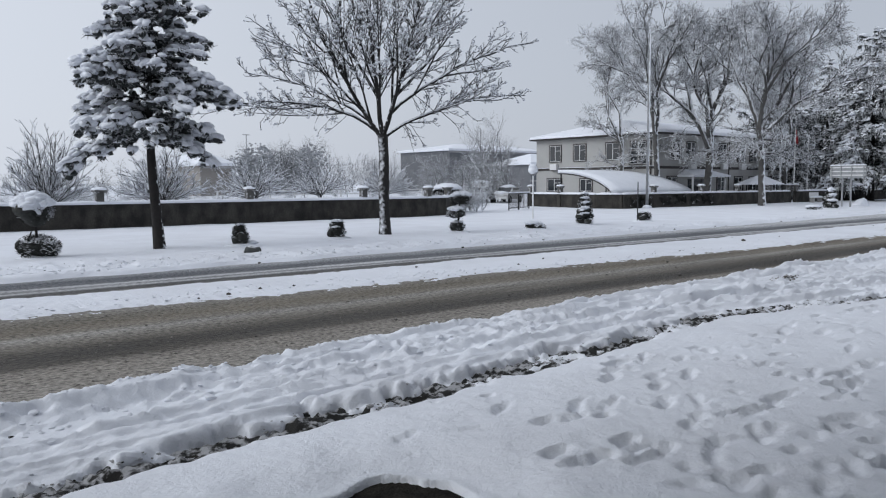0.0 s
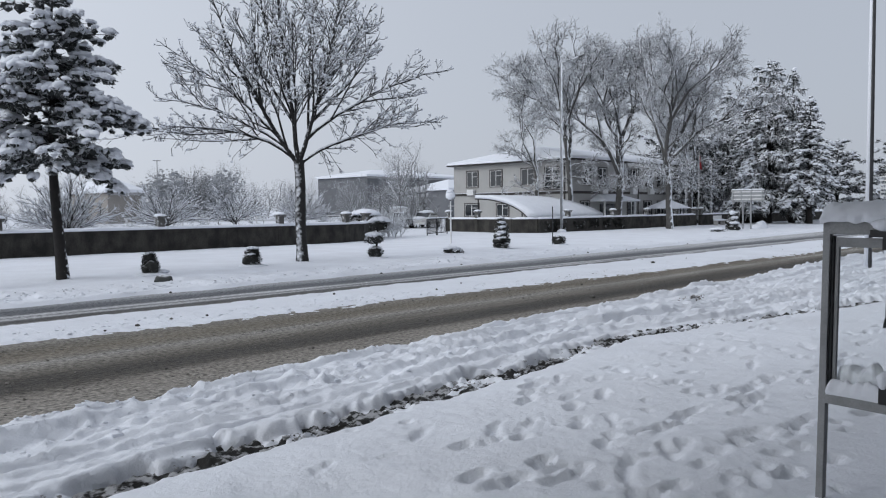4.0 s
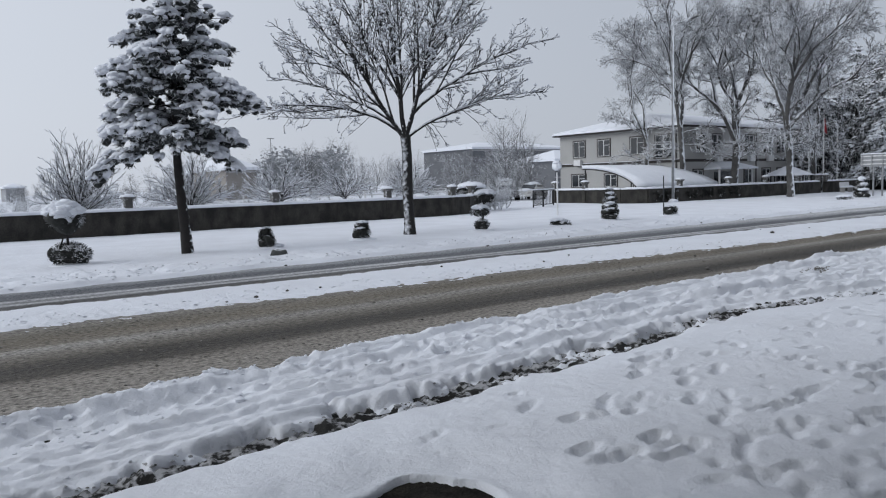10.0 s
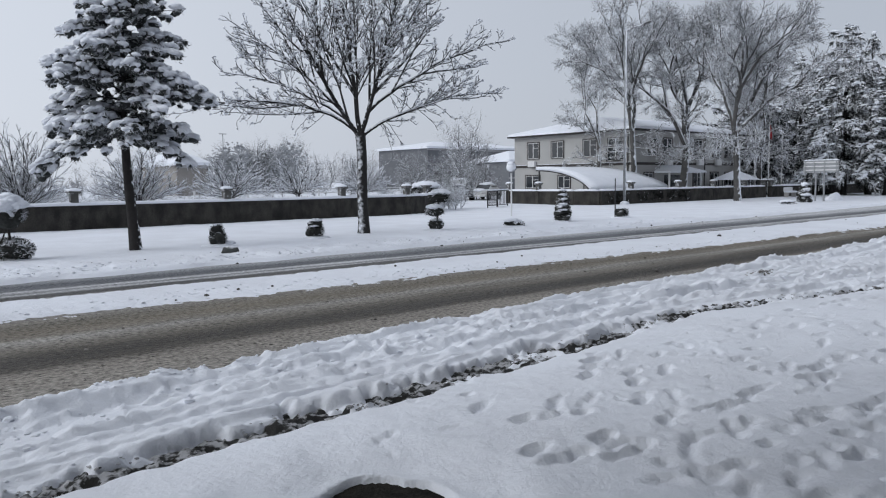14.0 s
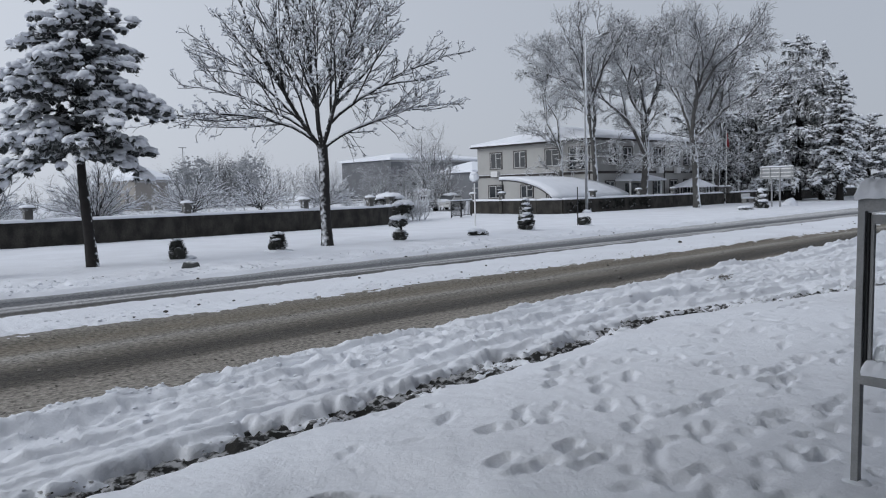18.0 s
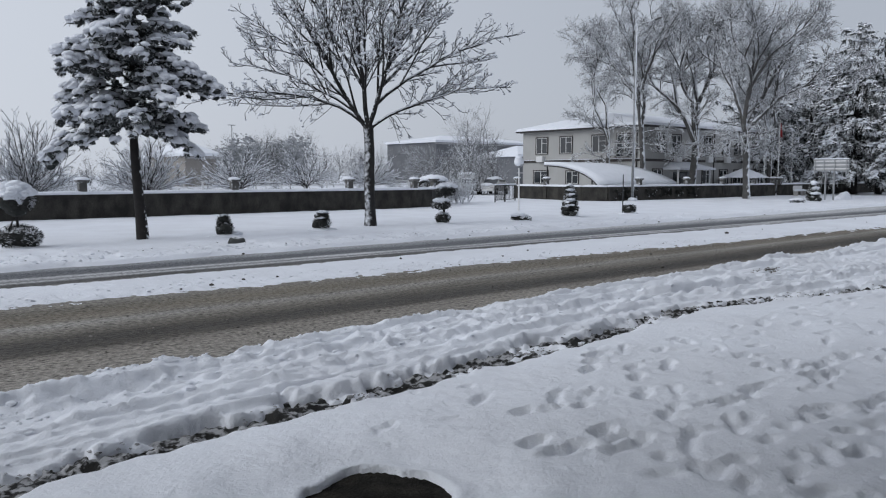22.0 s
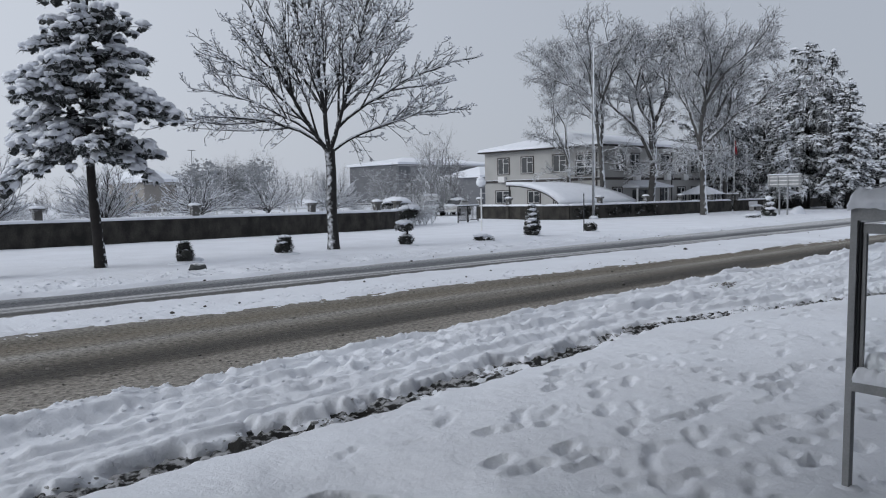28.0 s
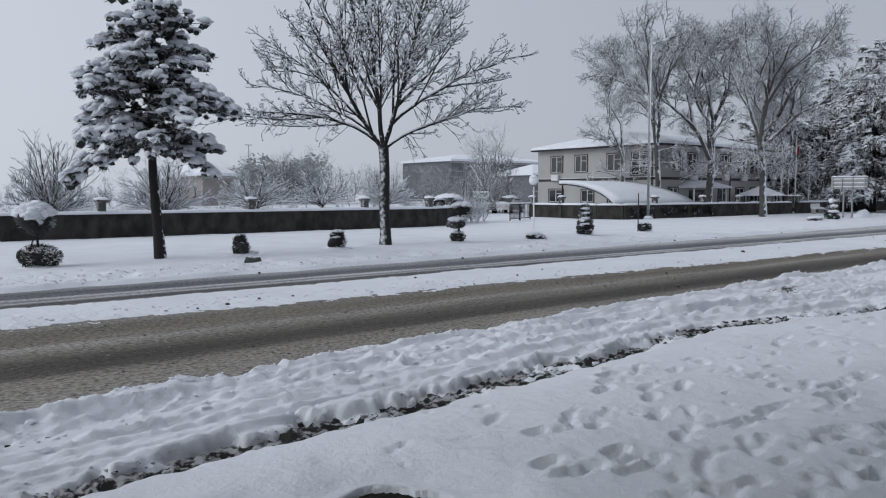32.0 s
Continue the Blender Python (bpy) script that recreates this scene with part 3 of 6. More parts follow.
# ---- garden walls ----
def garden_wall(name, x0, x1, y, caps, seed, ends=()):
    w = thing(name, 0, 0, 0, "stained dark concrete garden wall topped with snow", "wall", kind="structure")
    bm = boxed(x0, x1, y - 0.14, y + 0.14, -0.2, 1.16, bevel=0.01)
    for a, b, c, d in ends:
        ang = math.atan2(d - b, c - a)
        m = Matrix.Translation((a, b, 0)) @ Matrix.Rotation(ang, 4, "Z")
        piece = boxed(-0.05, math.hypot(c - a, d - b), -0.14, 0.14, -0.2, 1.16)
        bmesh.ops.transform(piece, matrix=m, verts=piece.verts)
        me = bpy.data.meshes.new("tmp")
        piece.to_mesh(me)
        bm.from_mesh(me)
        piece.free()
        bpy.data.meshes.remove(me)
    part("wall_body", bm, CONCRETE, w)
    part("snow_ridge", snow_bar(x0, x1, y - 0.17, y + 0.17, 1.15, 0.15, 0.35, seed), SNOW, w, "soft ridge of fresh snow", smooth=True)
    for k, (a, b, c, d) in enumerate(ends):
        o = part("snow_ridge", snow_bar(0, math.hypot(c - a, d - b), -0.17, 0.17, 1.15, 0.15, 0.35, seed + k + 1), SNOW, w, "soft ridge of fresh snow", smooth=True)
        o.matrix_basis = pose(a, b, 0, 0, 0, math.degrees(math.atan2(d - b, c - a)))
    for k, (cx, cy) in enumerate(caps):
        part("pier", boxed(cx - 0.19, cx + 0.19, cy - 0.16, cy + 0.16, -0.1, 1.165, bevel=0.01), CONCRETE, w)
        bm = boxed(cx - 0.165, cx + 0.165, cy - 0.165, cy + 0.165, 1.17, 1.66, bevel=0.02)
        box(bm, cx - 0.22, cx + 0.22, cy - 0.22, cy + 0.22, 1.64, 1.70, bevel=0.015)
        box(bm, cx - 0.26, cx + 0.26, cy - 0.26, cy + 0.26, 1.70, 1.78, bevel=0.02)
        pil = part("pillar", bm, PILLAR, w)
        part("snow_cap", lumps([(cx, cy, 1.79, 0.30, 0.30, 0.12)], seed + k, 0.10, 3, 0.1), SNOW, pil, "rounded cap of snow", smooth=True)
    return w


PILLAR = snowy("snow_dusted_pillar", (0.12, 0.117, 0.11), 0.02, scale=4, wind=(-0.5, -0.4, 0.7), patch=6.0, soft=0.4)
garden_wall("wall_west", -60, 27.8, 35.8, [(-11.8, 35.8), (-4.7, 35.8), (2.45, 35.8), (9.6, 35.8), (16.65, 35.8), (23.4, 35.8), (28.0, 35.9), (30.9, 37.6)], 3, [(27.8, 35.8, 29.6, 36.4), (29.6, 36.4, 30.9, 37.6)])
garden_wall("wall_east", 46.2, 71.2, 35.9, [(50.1, 35.9), (56.6, 35.9), (62.2, 35.9), (67.6, 35.9), (71.3, 35.9), (45.0, 40.9), (44.9, 44.0)], 23, [(44.95, 44.0, 45.1, 37.4), (45.1, 37.4, 46.2, 35.9)])
garden_wall("wall_far_east", 72.6, 110, 35.9, [(72.6, 35.9), (90, 35.9)], 43)

# ---- the two-storey house ----
ROOFDARK = stuff("dark_eaves", (0.05, 0.045, 0.045), 0.8, vary=0.3)


def window(house, face, a, z0, w, h, shutters=True, ac=False):
    """face: 'x' on the wall x = 59, 'y' on the wall y = 42; a: its middle along the wall."""
    m = (Matrix.Translation((59.0, a, z0)) @ Matrix.Rotation(radians(-90), 4, "Z")) if face == "x" else Matrix.Translation((a, 42.0, z0))

    def place(bm):
        bmesh.ops.transform(bm, matrix=m, verts=bm.verts)
        return bm

    bm = bmesh.new()
    for x0, x1, q0, q1 in ((-w / 2 - 0.10, -w / 2, -0.06, h + 0.10), (w / 2, w / 2 + 0.10, -0.06, h + 0.10), (-w / 2, w / 2, h, h + 0.10), (-w / 2, w / 2, -0.06, 0)):
        box(bm, x0, x1, -0.09, 0.02, q0, q1)
    win = part("window", place(bm), BAND, house, "dark painted surround")
    part("pane", place(boxed(-w / 2, w / 2, -0.03, 0.02, 0, h)), GLASS, win)
    bm = bmesh.new()
    t = 0.05
    for x0, x1, q0, q1 in ((-w / 2, -w / 2 + t, 0, h), (w / 2 - t, w / 2, 0, h), (-w / 2, w / 2, 0, t), (-w / 2, w / 2, h - t, h), (-0.035, 0.035, 0, h), (0, w / 2, h * 0.66, h * 0.66 + 0.04)):
        box(bm, x0, x1, -0.065, -0.028, q0, q1)
    part("frame", place(bm), WHITE, win, "white window frame")
    if ac:
        bm = boxed(-0.45, 0.45, -0.42, -0.08, -0.85, -0.25, bevel=0.02)
        tube(bm, (0, -0.425, -0.55), (0, -0.43, -0.55), 0.22, 0.22, 14)
        part("air_conditioner", place(bm), WHITE, win, "white outdoor cooling unit")


def build_house():
    x0, x1, y0, y1, ze = 59.0, 82.0, 42.0, 57.0, 6.42
    ho = thing("house", 0, 0, 0, "two-storey cream plastered house with snow-covered hip roof", "house")
    bm = bmesh.new()
    box(bm, x0, x1, y0, y1, -0.2, ze)
    part("wall_body", bm, PLASTER, ho)
    for z, h in ((3.30, 0.24),):
        bm = bmesh.new()
        box(bm, x0 - 0.06, x1 + 0.06, y0 - 0.06, y1 + 0.06, z, z + h)
        band = part("string_course", bm, BAND, ho, "dark painted band between the storeys")
        bm = snow_bar(0, y1 - y0, -0.05, 0.05, 0, 0.05, 0.5, 4, 0)
        o = part("snow_ledge", bm, SNOW, band, "thin line of snow")
        o.matrix_basis = pose(x0 - 0.07, y0, z + h, 0, 0, 90)
    bm = boxed(x0 - 0.55, x1 + 0.55, y0 - 0.55, y1 + 0.55, ze, ze + 0.14)
    part("eave_board", bm, ROOFDARK, ho, "dark boarded eaves")
    bm = bmesh.new()
    o, rz, ins = 0.6, 8.4, 5.0
    b = [(x0 - o, y0 - o), (x1 + o, y0 - o), (x1 + o, y1 + o), (x0 - o, y1 + o)]
    lo = [bm.verts.new((x, y, ze + 0.14)) for x, y in b]
    mid = [bm.verts.new((x, y, ze + 0.34)) for x, y in b]
    ym = (y0 + y1) / 2
    r0, r1 = bm.verts.new((x0 - o + ins, ym, rz)), bm.verts.new((x1 + o - ins, ym, rz))
    for i in range(4):
        j = (i + 1) % 4
        bm.faces.new((lo[i], lo[j], mid[j], mid[i]))
    for f in ((mid[0], mid[1], r1, r0), (mid[2], mid[3], r0, r1), (mid[3], mid[0], r0), (mid[1], mid[2], r1)):
        bm.faces.new(f)
    bmesh.ops.bevel(bm, geom=[e for e in bm.edges if e.verts[0] in mid and e.verts[1] in mid], offset=0.12, segments=3, affect="EDGES")
    part("roof", bm, SNOW, ho, "hip roof under smooth snow")
    for a, z0, w, h, ac in ((54.3, 4.20, 1.5, 1.6, True), (51.05, 4.2, 1.5, 1.6, False), (46.95, 4.2, 1.6, 1.6, False)):
        window(ho, "x", a, z0, w, h, ac=ac)
    for a, z0, w, h in ((54.4, 1.2, 1.9, 1.25), (50.2, 1.2, 1.5, 1.2), (46.6, 1.0, 1.5, 1.3)):
        window(ho, "x", a, z0, w, h)
    window(ho, "x", 44.0, 5.15, 1.7, 0.65)
    window(ho, "x", 44.0, 3.75, 1.9, 1.25)
    for a, ac in ((61.9, False), (64.3, True), (69.8, True), (73.2, True), (75.6, False), (79, False)):
        window(ho, "y", a, 4.15, 1.35, 1.65, ac=ac)
    for a in (61.3, 69.6, 72.8, 75.6, 79):
        window(ho, "y", a, 1.2, 1.4, 1.35)
    bm = boxed(63.9, 66.9, 41.9, 42.02, 0, 2.35)
    part("entrance_door", bm, GLASS, ho, "dark glazed entrance")
    for px in (62.6, 68.0):
        part("porch_post", tubed((px, 40.6, 0), (px, 40.6, 2.5), 0.09, 0.09, 10), WHITE, ho)
    bm = bmesh.new()
    v = [bm.verts.new(c) for c in ((62.2, 40.2, 2.55), (68.4, 40.2, 2.55), (68.4, 42, 2.55), (62.2, 42, 2.55), (62.2, 40.2, 2.7), (68.4, 40.2, 2.7), (68.4, 42, 2.7), (62.2, 42, 2.7), (63.5, 42, 3.3), (67.1, 42, 3.3))]
    for f in ((3, 2, 1, 0), (0, 1, 5, 4), (1, 2, 6, 5), (3, 0, 4, 7), (4, 5, 9, 8), (5, 6, 9), (7, 4, 8), (6, 7, 8, 9), (2, 3, 7, 6)):
        bm.faces.new([v[i] for i in f])
    part("porch_roof", bm, SNOW, ho, "small hipped porch roof under snow")
    for px, py in ((70.9, 41.93), (58.93, 42.6)):
        part("downpipe", tubed((px, py, 0.1), (px, py, 6.4), 0.06, 0.06, 8), BAND, ho)
    return ho


build_house()


def build_canopy():
    """Curved carport roof beside the house, thick with snow."""
    ca = thing("carport", 0, 0, 0, "curved carport roof under thick snow beside the house", "carport")
    for mat, name, up, thick in ((ROOFDARK, "roof_shell", 0.0, 0.1), (SNOW, "snow_cover", 0.1, 0.28)):
        bm = bmesh.new()
        rows = []
        for i in range(15):
            s = i / 14
            ang = s * radians(68)
            y = 44.2 - 5.8 * math.sin(ang) / math.sin(radians(68))
            z = 1.05 + 1.7 * (math.cos(ang) - math.cos(radians(68))) / (1 - math.cos(radians(68)))
            xr = 54.6 + 4.4 * s
            rows.append([[bm.verts.new((48.3 + (xr - 48.3) * k / 8, y, z + up + d + (0.04 * noise.noise((k, s * 5, 2)) if d and up else 0))) for k in range(9)] for d in (0, thick)])
        for a, b in zip(rows, rows[1:]):
            for k in range(8):
                bm.faces.new((a[1][k], b[1][k], b[1][k + 1], a[1][k + 1]))
                bm.faces.new((a[0][k + 1], b[0][k + 1], b[0][k], a[0][k]))
            for k in (0, 8):
                bm.faces.new((a[0][k], a[1][k], b[1][k], b[0][k]))
        for r in (rows[0], rows[-1]):
            for k in range(8):
                bm.faces.new((r[0][k], r[1][k], r[1][k + 1], r[0][k + 1]))
        bmesh.ops.recalc_face_normals(bm, faces=bm.faces)
        part(name, bm, mat, ca, smooth=True)
    for x, y, h in ((48.5, 44.0, 2.76), (54.4, 44.0, 2.76), (48.5, 38.6, 1.1), (58.6, 38.6, 1.1), (53.5, 38.6, 1.1)):
        part("post", tubed((x, y, -0.1), (x, y, h), 0.06, 0.06, 8), RUST, ca)


build_canopy()

# ---- lamps and poles ----
DULL = stuff("dull_grey_steel", (0.12, 0.12, 0.125), 0.6, 0.2, vary=0.2, scale=5)
BLOWN = snowy("snow_blown_steel", (0.30, 0.31, 0.32), 0.5, scale=4, rough=0.5, wind=(0.5, -0.6, 0.5))
lamp = thing("street_lamp", 48.45, 35.3, 0.05, "tall pale steel street lamp with a curved arm", "street lamp")
part("pole", tubed((0, 0, 0), (0, 0, 12.95), 0.115, 0.075, 12), BLOWN, lamp, smooth=True)
bm = tubed((0, 0, 12.9), (0.55, -0.3, 13.22), 0.06, 0.055, 8)
tube(bm, (0.55, -0.3, 13.22), (1.25, -0.7, 13.5), 0.055, 0.05, 8)
part("arm", bm, BLOWN, lamp)
part("lamp_head", lumps([(0, 0, 0, 0.36, 0.15, 0.08)], 2, 0.05), DULL, lamp, "flat lamp head with snow", smooth=True).matrix_basis = pose(1.5, -0.85, 13.58, 0, -18, -30)
part("snow_collar", lumps([(0, 0, 0.12, 0.38, 0.38, 0.2)], 3, 0.2, 2, 0.3), SNOW, lamp, smooth=True)

near_pole = thing("street_lamp", 26.2, 7.42, 0.0, "grey steel lamp post with snow blown on one side", "street lamp")
POLE = stuff("grey_pole_paint", (0.07, 0.07, 0.075), 0.6, 0.2, vary=0.2, scale=4)
part("pole", tubed((0, 0, 0), (0.0, 0.0, 9.5), 0.095, 0.075, 14), POLE, near_pole, smooth=True)
part("wind_snow", tubed((-0.055, 0.045, 0), (-0.035, 0.03, 9.5), 0.072, 0.05, 10), SNOW, near_pole, "snow plastered along the pole", smooth=True)

GLOBE = snowy("snow_plastered_globe", (0.12, 0.125, 0.13), 0.55, rough=0.3, scale=5, wind=(-0.6, -0.5, 0.5), patch=4.0, soft=0.4)
garden_lamp = thing("garden_lamp", 29.7, 28.95, 0.1, "white garden lamp post with a snow-topped globe", "lamp")
part("pole", tubed((0, 0, 0), (0, 0, 2.3), 0.045, 0.04, 10), WHITE, garden_lamp)
part("globe", lumps([(0, 0, 2.6, 0.27, 0.27, 0.29)], 3, 0.0, 3), GLOBE, garden_lamp, "frosted globe plastered with snow", smooth=True)
part("snow_cap", lumps([(-0.06, -0.03, 2.80, 0.2, 0.21, 0.12)], 5, 0.12, 3, 0.4), SNOW, garden_lamp, smooth=True)

rod = thing("marker_rod", 31.5, 23.5, 0.05, "thin dark steel rod standing in the snow", "rod")
part("rod", tubed((0, 0, 0), (0, 0, 2.0), 0.03, 0.025, 8), RUST, rod)

# ---- trees ----
BARK = snowy("snow_streaked_bark", (0.033, 0.031, 0.030), -0.1, scale=5, wind=(-0.75, -0.25, 0.5), patch=6.0, soft=0.45)
LIMBBARK = snowy("dark_limb_bark", (0.030, 0.028, 0.028), 0.26, scale=6, wind=(-0.2, -0.1, 0.95), patch=7.0)
TWIG = snowy("snowy_twig", (0.028, 0.027, 0.027), 0.74, scale=5)
FROST = snowy("frosted_twig", (0.19, 0.193, 0.20), 0.95, scale=5)
PALEBARK = snowy("pale_plane_bark", (0.10, 0.097, 0.094), 0.5, scale=3, wind=(0.3, -0.40, 0.95), patch=3.0)
PINEBARK = snowy("reddish_pine_bark", (0.025, 0.022, 0.021), 0.04, scale=7, wind=(0.45, -0.3, 0.9), patch=8.0)
NEEDLE = snowy("dark_needles", (0.055, 0.061, 0.06), 0.36, scale=9, vary=0.5)
LEAF = snowy("clipped_evergreen_leaf", (0.042, 0.044, 0.040), 0.0, scale=9, vary=0.5)
NEEDLESNOW = snowy("frosted_needles", (0.085, 0.093, 0.092), 0.55, scale=7, vary=0.5)


class Limbs:
    """Collects tapered tubes swept along bent lines."""

    def __init__(self):
        self.v, self.f = [], []

    def sweep(self, pts, radii, n):
        base = len(self.v)
        for i, p in enumerate(pts):
            d = (pts[min(i + 1, len(pts) - 1)] - pts[max(i - 1, 0)]).normalized()
            s = d.cross(Vector((0.31, 0.17, 0.93)))
            s = s.normalized() if s.length > 0.05 else Vector((1, 0, 0))
            u = s.cross(d)
            for k in range(n):
                a = 2 * math.pi * k / n
                self.v.append(tuple(p + (s * math.cos(a) + u * math.sin(a)) * radii[i]))
        for i in range(len(pts) - 1):
            for k in range(n):
                a, b = base + i * n + k, base + i * n + (k + 1) % n
                self.f.append((a, b, b + n, a + n))

    def put(self, name, material, parent, label=""):
        return raw(name, self.v, self.f, material, parent, label, smooth=True)


def wander(r, p, d, length, steps, bend, lift):
    pts = [p.copy()]
    d = d.normalized()
    for _ in range(steps):
        d = (d + Vector((r.gauss(0, bend), r.gauss(0, bend), r.gauss(0, bend) + lift))).normalized()
        p = p + d * (length / steps)
        pts.append(p.copy())
    return pts


def around(r, d, angle):
    """A direction that leaves d by that angle, to a random side."""
    s = d.orthogonal().normalized()
    s.rotate(Matrix.Rotation(r.uniform(0, 2 * math.pi), 3, d))
    return (d * math.cos(angle) + s * math.sin(angle)).normalized()


def fork(r, store, pts, rad, level, plan, thin=0.011):
    """Lets shoots grow from a line of points; plan: per level (count, length, angle, bend, lift, sides)."""
    if level >= len(plan):
        return
    count, length, angle, bend, lift, sides, start = plan[level]
    n = len(pts) - 1
    for k in range(count):
        s = start + (1 - start) * (k + r.random()) / count
        i = min(int(s * n), n - 1)
        f = s * n - i
        p = pts[i].lerp(pts[i + 1], f)
        d = (pts[i + 1] - pts[i]).normalized()
        ln = length * r.uniform(0.6, 1.2) * (1.15 - 0.55 * s)
        r0 = max(rad * (1 - 0.7 * s) * 0.58, thin)
        q = wander(r, p, around(r, d, radians(angle * r.uniform(0.7, 1.25))), ln, 3 if level > 1 else 5, bend, lift)
        rr = [max(r0 * (1 - 0.7 * j / (len(q) - 1)), thin * 0.75) for j in range(len(q))]
        store[min(level, len(store) - 1)].sweep(q, rr, sides)
        fork(r, store, q, r0, level + 1, plan, thin)


def blob_mesh(blobs, seed, detail=2, rough=0.35):
    """Many uneven blobs in one list of vertices and faces."""
    bm = bmesh.new()
    bmesh.ops.create_icosphere(bm, subdivisions=detail, radius=1)
    unit = np.array([v.co[:] for v in bm.verts])
    tri = np.array([[v.index for v in f.verts] for f in bm.faces])
    bm.free()
    rr = np.random.RandomState(seed)
    freq = rr.normal(0, 2.3, (6, 3))
    vs, fs = [], []
    for k, (x, y, z, rx, ry, rz, turn, dip) in enumerate(blobs):
        ph = rr.rand(6) * 6.3
        d = 1 + rough * np.sin(unit @ freq.T + ph).mean(1) * 1.6 + rough * 0.35 * np.sin(unit @ (freq * 2.7).T + ph).mean(1)
        p = unit * d[:, None] * (rx, ry, rz)
        p[:, 2] -= dip * (p[:, 0] / max(rx, 1e-3))
        c, s = math.cos(turn), math.sin(turn)
        p = np.stack([p[:, 0] * c - p[:, 1] * s, p[:, 0] * s + p[:, 1] * c, p[:, 2]], 1) + (x, y, z)
        vs.append(p)
        fs.append(tri + k * len(unit))
    return np.concatenate(vs).tolist(), np.concatenate(fs).tolist()


def bare_tree(name, x, y, z, label, seed, trunk, limbs, plan, mats, group="", thin=0.011):
    """trunk: (height, radius); limbs: list of (azimuth, tilt from upright, length, start height) in degrees."""
    r = random.Random(seed)
    t = thing(name, x, y, z, label, "tree", group)
    h, rad = trunk
    tr = Limbs()
    pts = wander(r, Vector((0, 0, -0.15)), Vector((0, 0, 1)), h + 0.15, 8, 0.03, 0.05)
    tr.sweep(pts, [rad * (1.25 if i == 0 else 1.0 - 0.25 * i / 8) for i in range(9)], 12)
    tr.put("trunk", mats[0], t)
    twig, small = Limbs(), Limbs()
    longest = max(l[2] for l in limbs)
    for az, tilt, length, at in limbs:
        p, _ = along(pts, min(at / h, 0.999))
        a, b = radians(az), radians(tilt)
        q = wander(r, p, Vector((math.cos(a) * math.sin(b), math.sin(a) * math.sin(b), math.cos(b))), length, 9, 0.11, plan[0][4])
        r0 = rad * 0.55 * (length / longest) ** 0.7
        one = Limbs()
        one.sweep(q, [max(r0 * (1 - 0.80 * k / 9), 0.012) for k in range(10)], 7)
        one.put("limb", mats[1], t)
        fork(r, [twig, small], q, r0, 0, plan, thin)
    tagged(twig.put("bough_crown", mats[2], t), kind="stuff")
    tagged(small.put("twig_crown", mats[3], t), kind="stuff")
    return t


def fan(n, tilt, length, at, seed, spread=12):
    r = random.Random(seed)
    return [(360 * k / n + r.uniform(-18, 18), tilt + r.uniform(-spread, spread), length * r.uniform(0.8, 1.15), at * r.uniform(0.85, 1.0)) for k in range(n)]


# the broad bare tree on the verge
def arc(r, p, az, tilt0, tilt1, length, steps, wob):
    """A line that leaves p at one tilt from upright and ends at another."""
    pts = [p.copy()]
    for i in range(steps):
        tilt = radians(tilt0 + (tilt1 - tilt0) * (i + 0.5) / steps) + r.gauss(0, wob)
        a = radians(az) + r.gauss(0, wob * 1.4)
        p = p + Vector((math.cos(a) * math.sin(tilt), math.sin(a) * math.sin(tilt), math.cos(tilt))) * (length / steps)
        pts.append(p.copy())
    return pts


def along(pts, s):
    """Place and direction at share s of a line."""
    n = len(pts) - 1
    i = min(int(s * n), n - 1)
    return pts[i].lerp(pts[i + 1], s * n - i), (pts[i + 1] - pts[i]).normalized()


def snow_seam(r, store, pts, radii, least, share=0.62):
    """Snow lying on the upper side of a line, thinner where the line is steep."""
    up, wide = [], []
    for i, (c, k) in enumerate(zip(pts, radii)):
        d = (pts[min(i + 1, len(pts) - 1)] - pts[max(i - 1, 0)]).normalized()
        flat = math.sqrt(max(0.0, 1 - d.z * d.z))
        w = max(k * 0.74, least) * (0.22 + 0.78 * flat) * r.uniform(0.8, 1.15)
        up.append(c + Vector((0, 0, share * k + 0.25 * w)))
        wide.append(w * (0.1 if i < 2 else 1))
    store.sweep(up, wide, 5)


